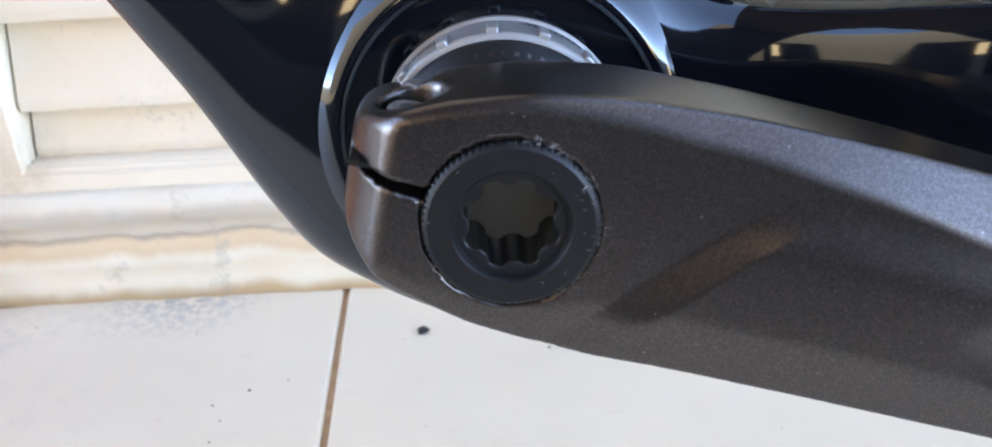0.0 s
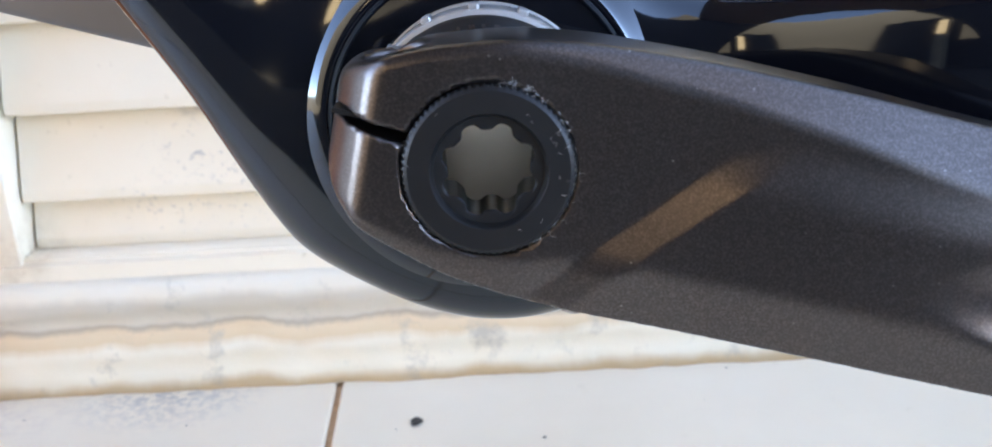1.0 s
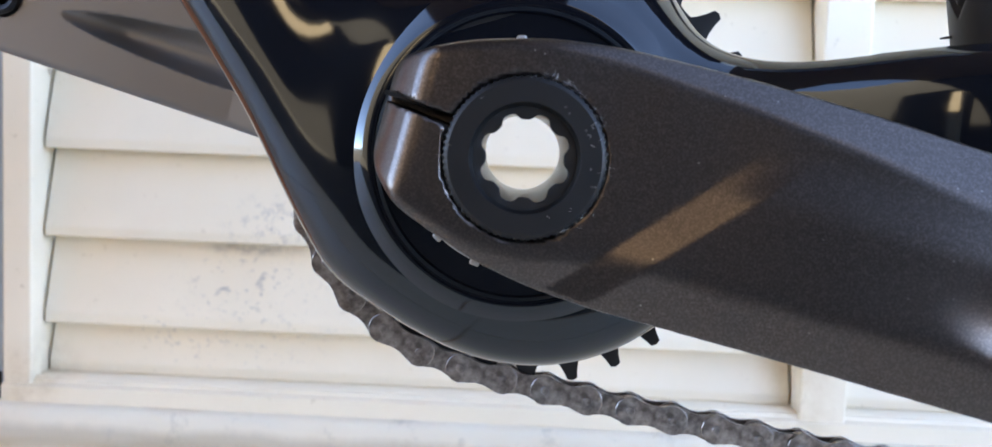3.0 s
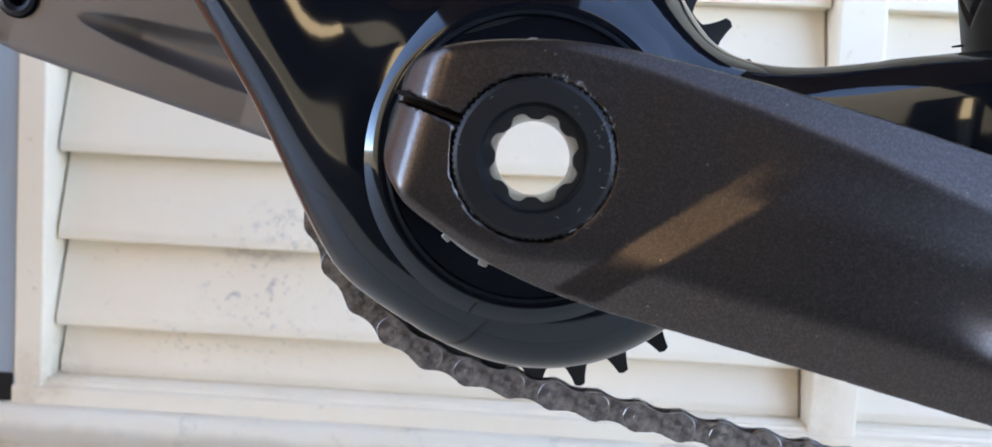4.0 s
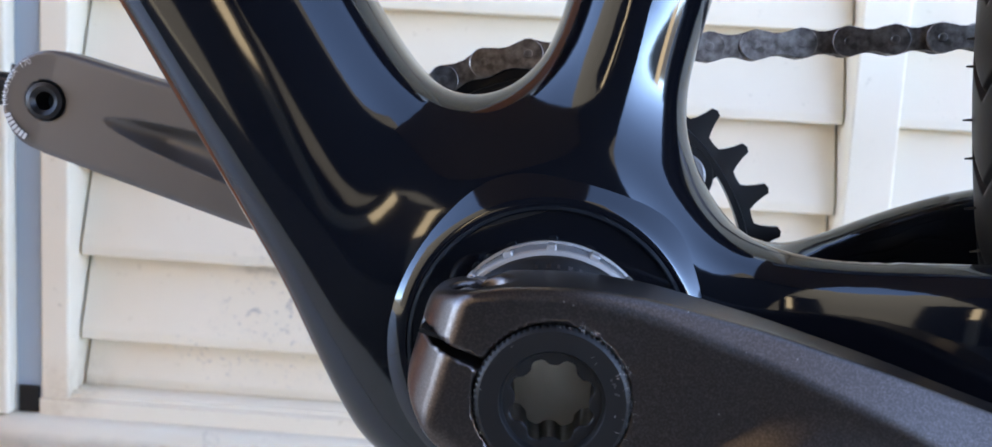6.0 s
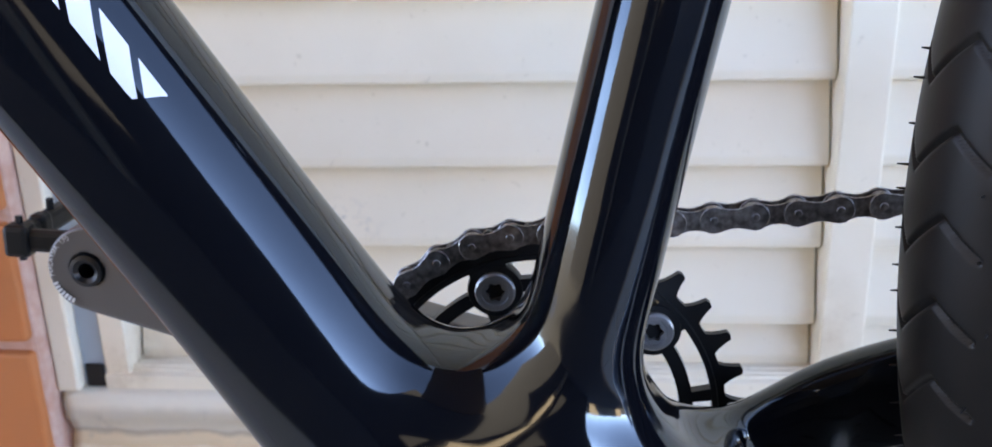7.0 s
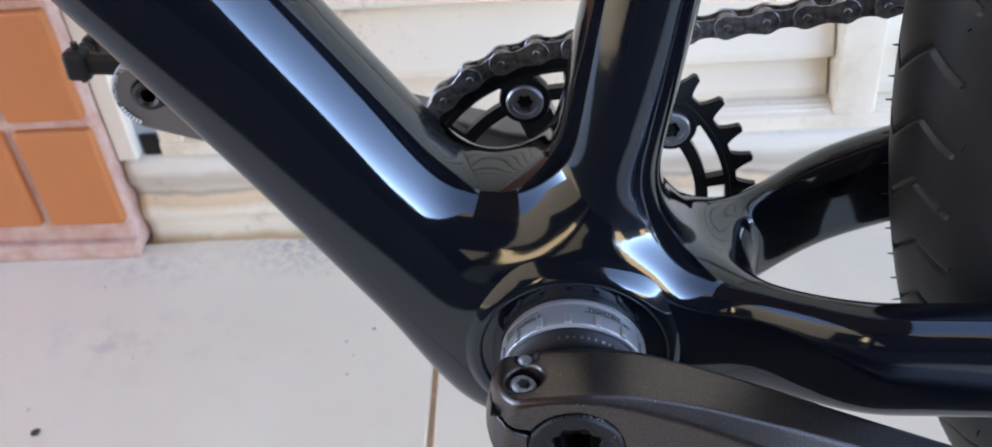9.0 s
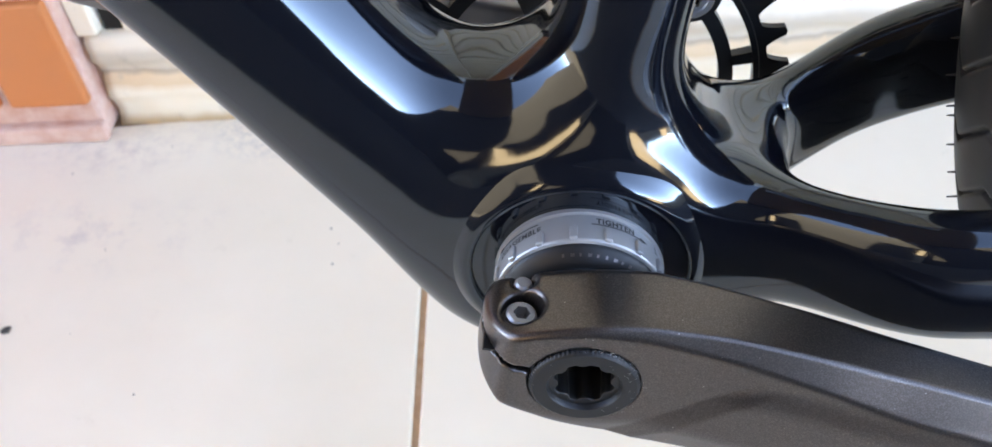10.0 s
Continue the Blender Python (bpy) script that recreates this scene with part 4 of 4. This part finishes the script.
def build_pedal():
    """Right pedal with its axle, the part beyond the arm's end."""
    bm = bmesh.new()
    h = 0.043
    for lo, hi in (((-h, 0.097, -0.0045), (-h + 0.007, 0.150, 0.0045)), ((h - 0.007, 0.097, -0.0045), (h, 0.150, 0.0045)), ((-h, 0.097, -0.0045), (h, 0.103, 0.0045)),
                   ((-h, 0.145, -0.0045), (h, 0.151, 0.0045)), ((-0.012, 0.094, -0.010), (0.012, 0.151, 0.010)),
                   ((-h - 0.001, 0.095, -0.0065), (-h + 0.009, 0.104, 0.0065)), ((h - 0.009, 0.095, -0.0065), (h + 0.001, 0.104, 0.0065)), ((-h + 0.001, 0.110, -0.006), (-h + 0.008, 0.118, 0.006))):
        box(lo, hi, 0.002, 2, bm)
    pedal = part("pedal", bm, PLASTIC, bike, "black platform pedal")
    pedal.matrix_basis = pose(EYE.x, 0, EYE.z, 0, 4, 0)
    bm = lathe([(0.0001, 0.0090), (0.0014, 0.0090), (0.0016, 0.005), (0.0016, -0.005), (0.0014, -0.0090), (0.0001, -0.0090)], (0, 0, 0), 10, "z", False)
    pin = bpy.data.meshes.new("pedal_pin")
    bm.to_mesh(pin)
    bm.free()
    pin.materials.append(SATIN_BLACK)
    for sx in (-0.0395, 0.0395):
        for y in (0.101, 0.124, 0.147):
            p = new("pedal_pin", pin)
            p.parent = pedal
            p.location = (sx, y, 0)
    bm = lathe([(0.0030, 0.0735), (0.0046, 0.0725), (0.0060, 0.0730), (0.0062, 0.080), (0.0062, 0.098), (0.0001, 0.098), (0.0001, 0.082), (0.0029, 0.081)], (EYE.x, 0, EYE.z), 40, "y", False)
    sharp_smooth(part("pedal_axle", bm, SATIN_BLACK, right_arm, "black axle end with a hex socket"), 30)


build_pedal()


def build_arm_print():
    """Pale print round the pedal eye on the inner face."""
    cu = bpy.data.curves.new("print", "FONT")
    cu.body, cu.size, cu.align_x = "MALAYSIA  170", 0.0026, "CENTER"
    ob = bpy.data.objects.new("print", cu)
    scene.collection.objects.link(ob)
    bpy.context.view_layer.update()
    me = bpy.data.meshes.new_from_object(ob.evaluated_get(bpy.context.evaluated_depsgraph_get()))
    bpy.data.objects.remove(ob)
    r = 0.0125
    for v in me.vertices:
        a = radians(150) - v.co.x / r
        rr = r + v.co.y
        v.co = (EYE.x + rr * math.cos(a), 0.0744 - 0.0006, EYE.z + rr * math.sin(a))
    me.materials.clear()
    part("lettering", me, GREY_INK, right_arm, "pale print round the pedal eye")
    bm = bmesh.new()
    for i in range(7):
        a = 202 + i * 6.2
        pts = []
        for rr, da in ((0.0125, -2.0), (0.0125, 2.0), (0.0145, 2.0), (0.0145, -2.0)):
            pts.append((EYE.x + rr * math.cos(radians(a + da)), EYE.z + rr * math.sin(radians(a + da))))
        extrude_xz(pts, 0.0737, 0.0740, bm)
    part("print_bar", bm, GREY_INK, right_arm, "pale print that cannot be read")


build_arm_print()


# ---- rear wheel ----
def build_wheel():
    R, half = 0.3615, 0.0265
    tube = 0.0265
    bm = bmesh.new()

    def ring(phi, fine):
        row = []
        n = 170
        for i in range(n + 1):
            b = radians(-128 + 256 * i / n)
            y = half * math.sin(b)
            r = R - tube + tube * math.cos(b)
            if fine and abs(b) < radians(62):
                s = R * phi
                d = (s - abs(abs(y) - 0.012) * 1.0 + 0.004) % 0.0215
                mid = 0.0012
                g = max(0.0, 1 - abs(d - mid) / 0.0011)
                r -= 0.0015 * min(1.0, g * 1.6) * (1.0 if abs(y) < 0.0205 else 0.0)
            row.append(bm.verts.new((AXLE.x + r * math.cos(phi), y, AXLE.z + r * math.sin(phi))))
        return row
    phis = [math.pi + radians(a) for a in np.concatenate([np.arange(-38, 42, 0.11), np.arange(42, 322, 2.0)])]
    rows = [ring(p, i < 728) for i, p in enumerate(phis)]
    for k in range(len(rows)):
        a, b = rows[k], rows[(k + 1) % len(rows)]
        for i in range(len(a) - 1):
            bm.faces.new((a[i], b[i], b[i + 1], a[i + 1]))
    bmesh.ops.recalc_face_normals(bm, faces=bm.faces)
    tyre = part("tyre", bm, RUBBER, bike, "black slick tyre with chevron grooves and fine rubber hairs", smooth=True)
    # rubber hairs
    hairs = bmesh.new()
    rng = random.Random(5)
    for i in range(46):
        phi = math.pi + radians(-34 + i * 1.55 + rng.uniform(-0.4, 0.4))
        for sy in ((-1, 1) if i % 2 else (1,)):
            b = radians(52 + rng.uniform(-5, 5)) if sy < 0 else radians(16 + rng.uniform(-4, 4))
            b = -b if sy < 0 else b
            y = half * math.sin(b)
            r = R - tube + tube * math.cos(b)
            p = Vector((AXLE.x + r * math.cos(phi), y, AXLE.z + r * math.sin(phi)))
            nrm = Vector((math.cos(phi) * math.cos(b), math.sin(b), math.sin(phi) * math.cos(b)))
            q = nrm.to_track_quat("Z", "Y").to_matrix().to_4x4()
            ln = rng.uniform(0.0015, 0.0032)
            made = bmesh.ops.create_cone(hairs, cap_ends=True, segments=6, radius1=0.0004, radius2=0.0002, depth=ln)["verts"]
            bmesh.ops.transform(hairs, matrix=Matrix.Translation(p + nrm * ln * 0.4) @ q, verts=made)
    part("rubber_hair", hairs, RUBBER, tyre)["kind"] = "stuff"
    rim = [(0.318, -0.013), (0.312, -0.013), (0.302, -0.009), (0.296, 0.0), (0.302, 0.009), (0.312, 0.013), (0.318, 0.013)]
    part("rim", lathe(rim, AXLE, 128), SATIN_BLACK, bike, "black rim")


build_wheel()

# bottle bolt on the seat tube
bm = lathe([(0.0001, -0.0020), (0.0016, -0.0020), (0.0017, -0.0030), (0.0034, -0.0030), (0.0040, -0.0015), (0.0040, 0.002)], (0, 0, 0), 28, "y", False)
bottle_bolt = sharp_smooth(part("bottle_bolt", bm, STEEL, frame_ob, "silver bolt on the front of the seat tube"))
bottle_bolt.matrix_basis = pose(0.0232, -0.003, 0.4345, 0, 0, -78)
# black piece added for the dark spot at the channel's foot
stop = part("channel_foot", box((-0.3605, DOOR_Y - 0.012, 0.0838), (-0.3455, DOOR_Y - 0.0088, 0.103), 0.0015), PLASTIC)
tagged(stop, "small black piece added for the dark foot of the door channel", "door stop")


def build_debris():
    """Dark crumbs on the tiles."""
    bm = bmesh.new()
    rng = random.Random(11)
    spots = [(-0.382, 0.172, 0.0032), (-0.060, 0.326, 0.0040), (-0.16, 0.27, 0.0010), (0.02, 0.30, 0.0010)]
    spots += [(rng.uniform(-0.45, 0.15), rng.uniform(0.1, 0.38), rng.uniform(0.0003, 0.0008)) for _ in range(22)]
    for x, y, r in spots:
        made = bmesh.ops.create_icosphere(bm, subdivisions=2, radius=r)["verts"]
        for v in made:
            v.co *= 1 + 0.5 * noise.noise(v.co * 900 + Vector((x, y, 0)) * 50)
            v.co.z *= 0.4
            v.co += Vector((x, y, 0.0006 + r * 0.2))
    tagged(part("debris", bm, YARD, smooth=True), "dark crumbs of dirt scattered on the floor tiles", "dirt", kind="stuff")


build_debris()
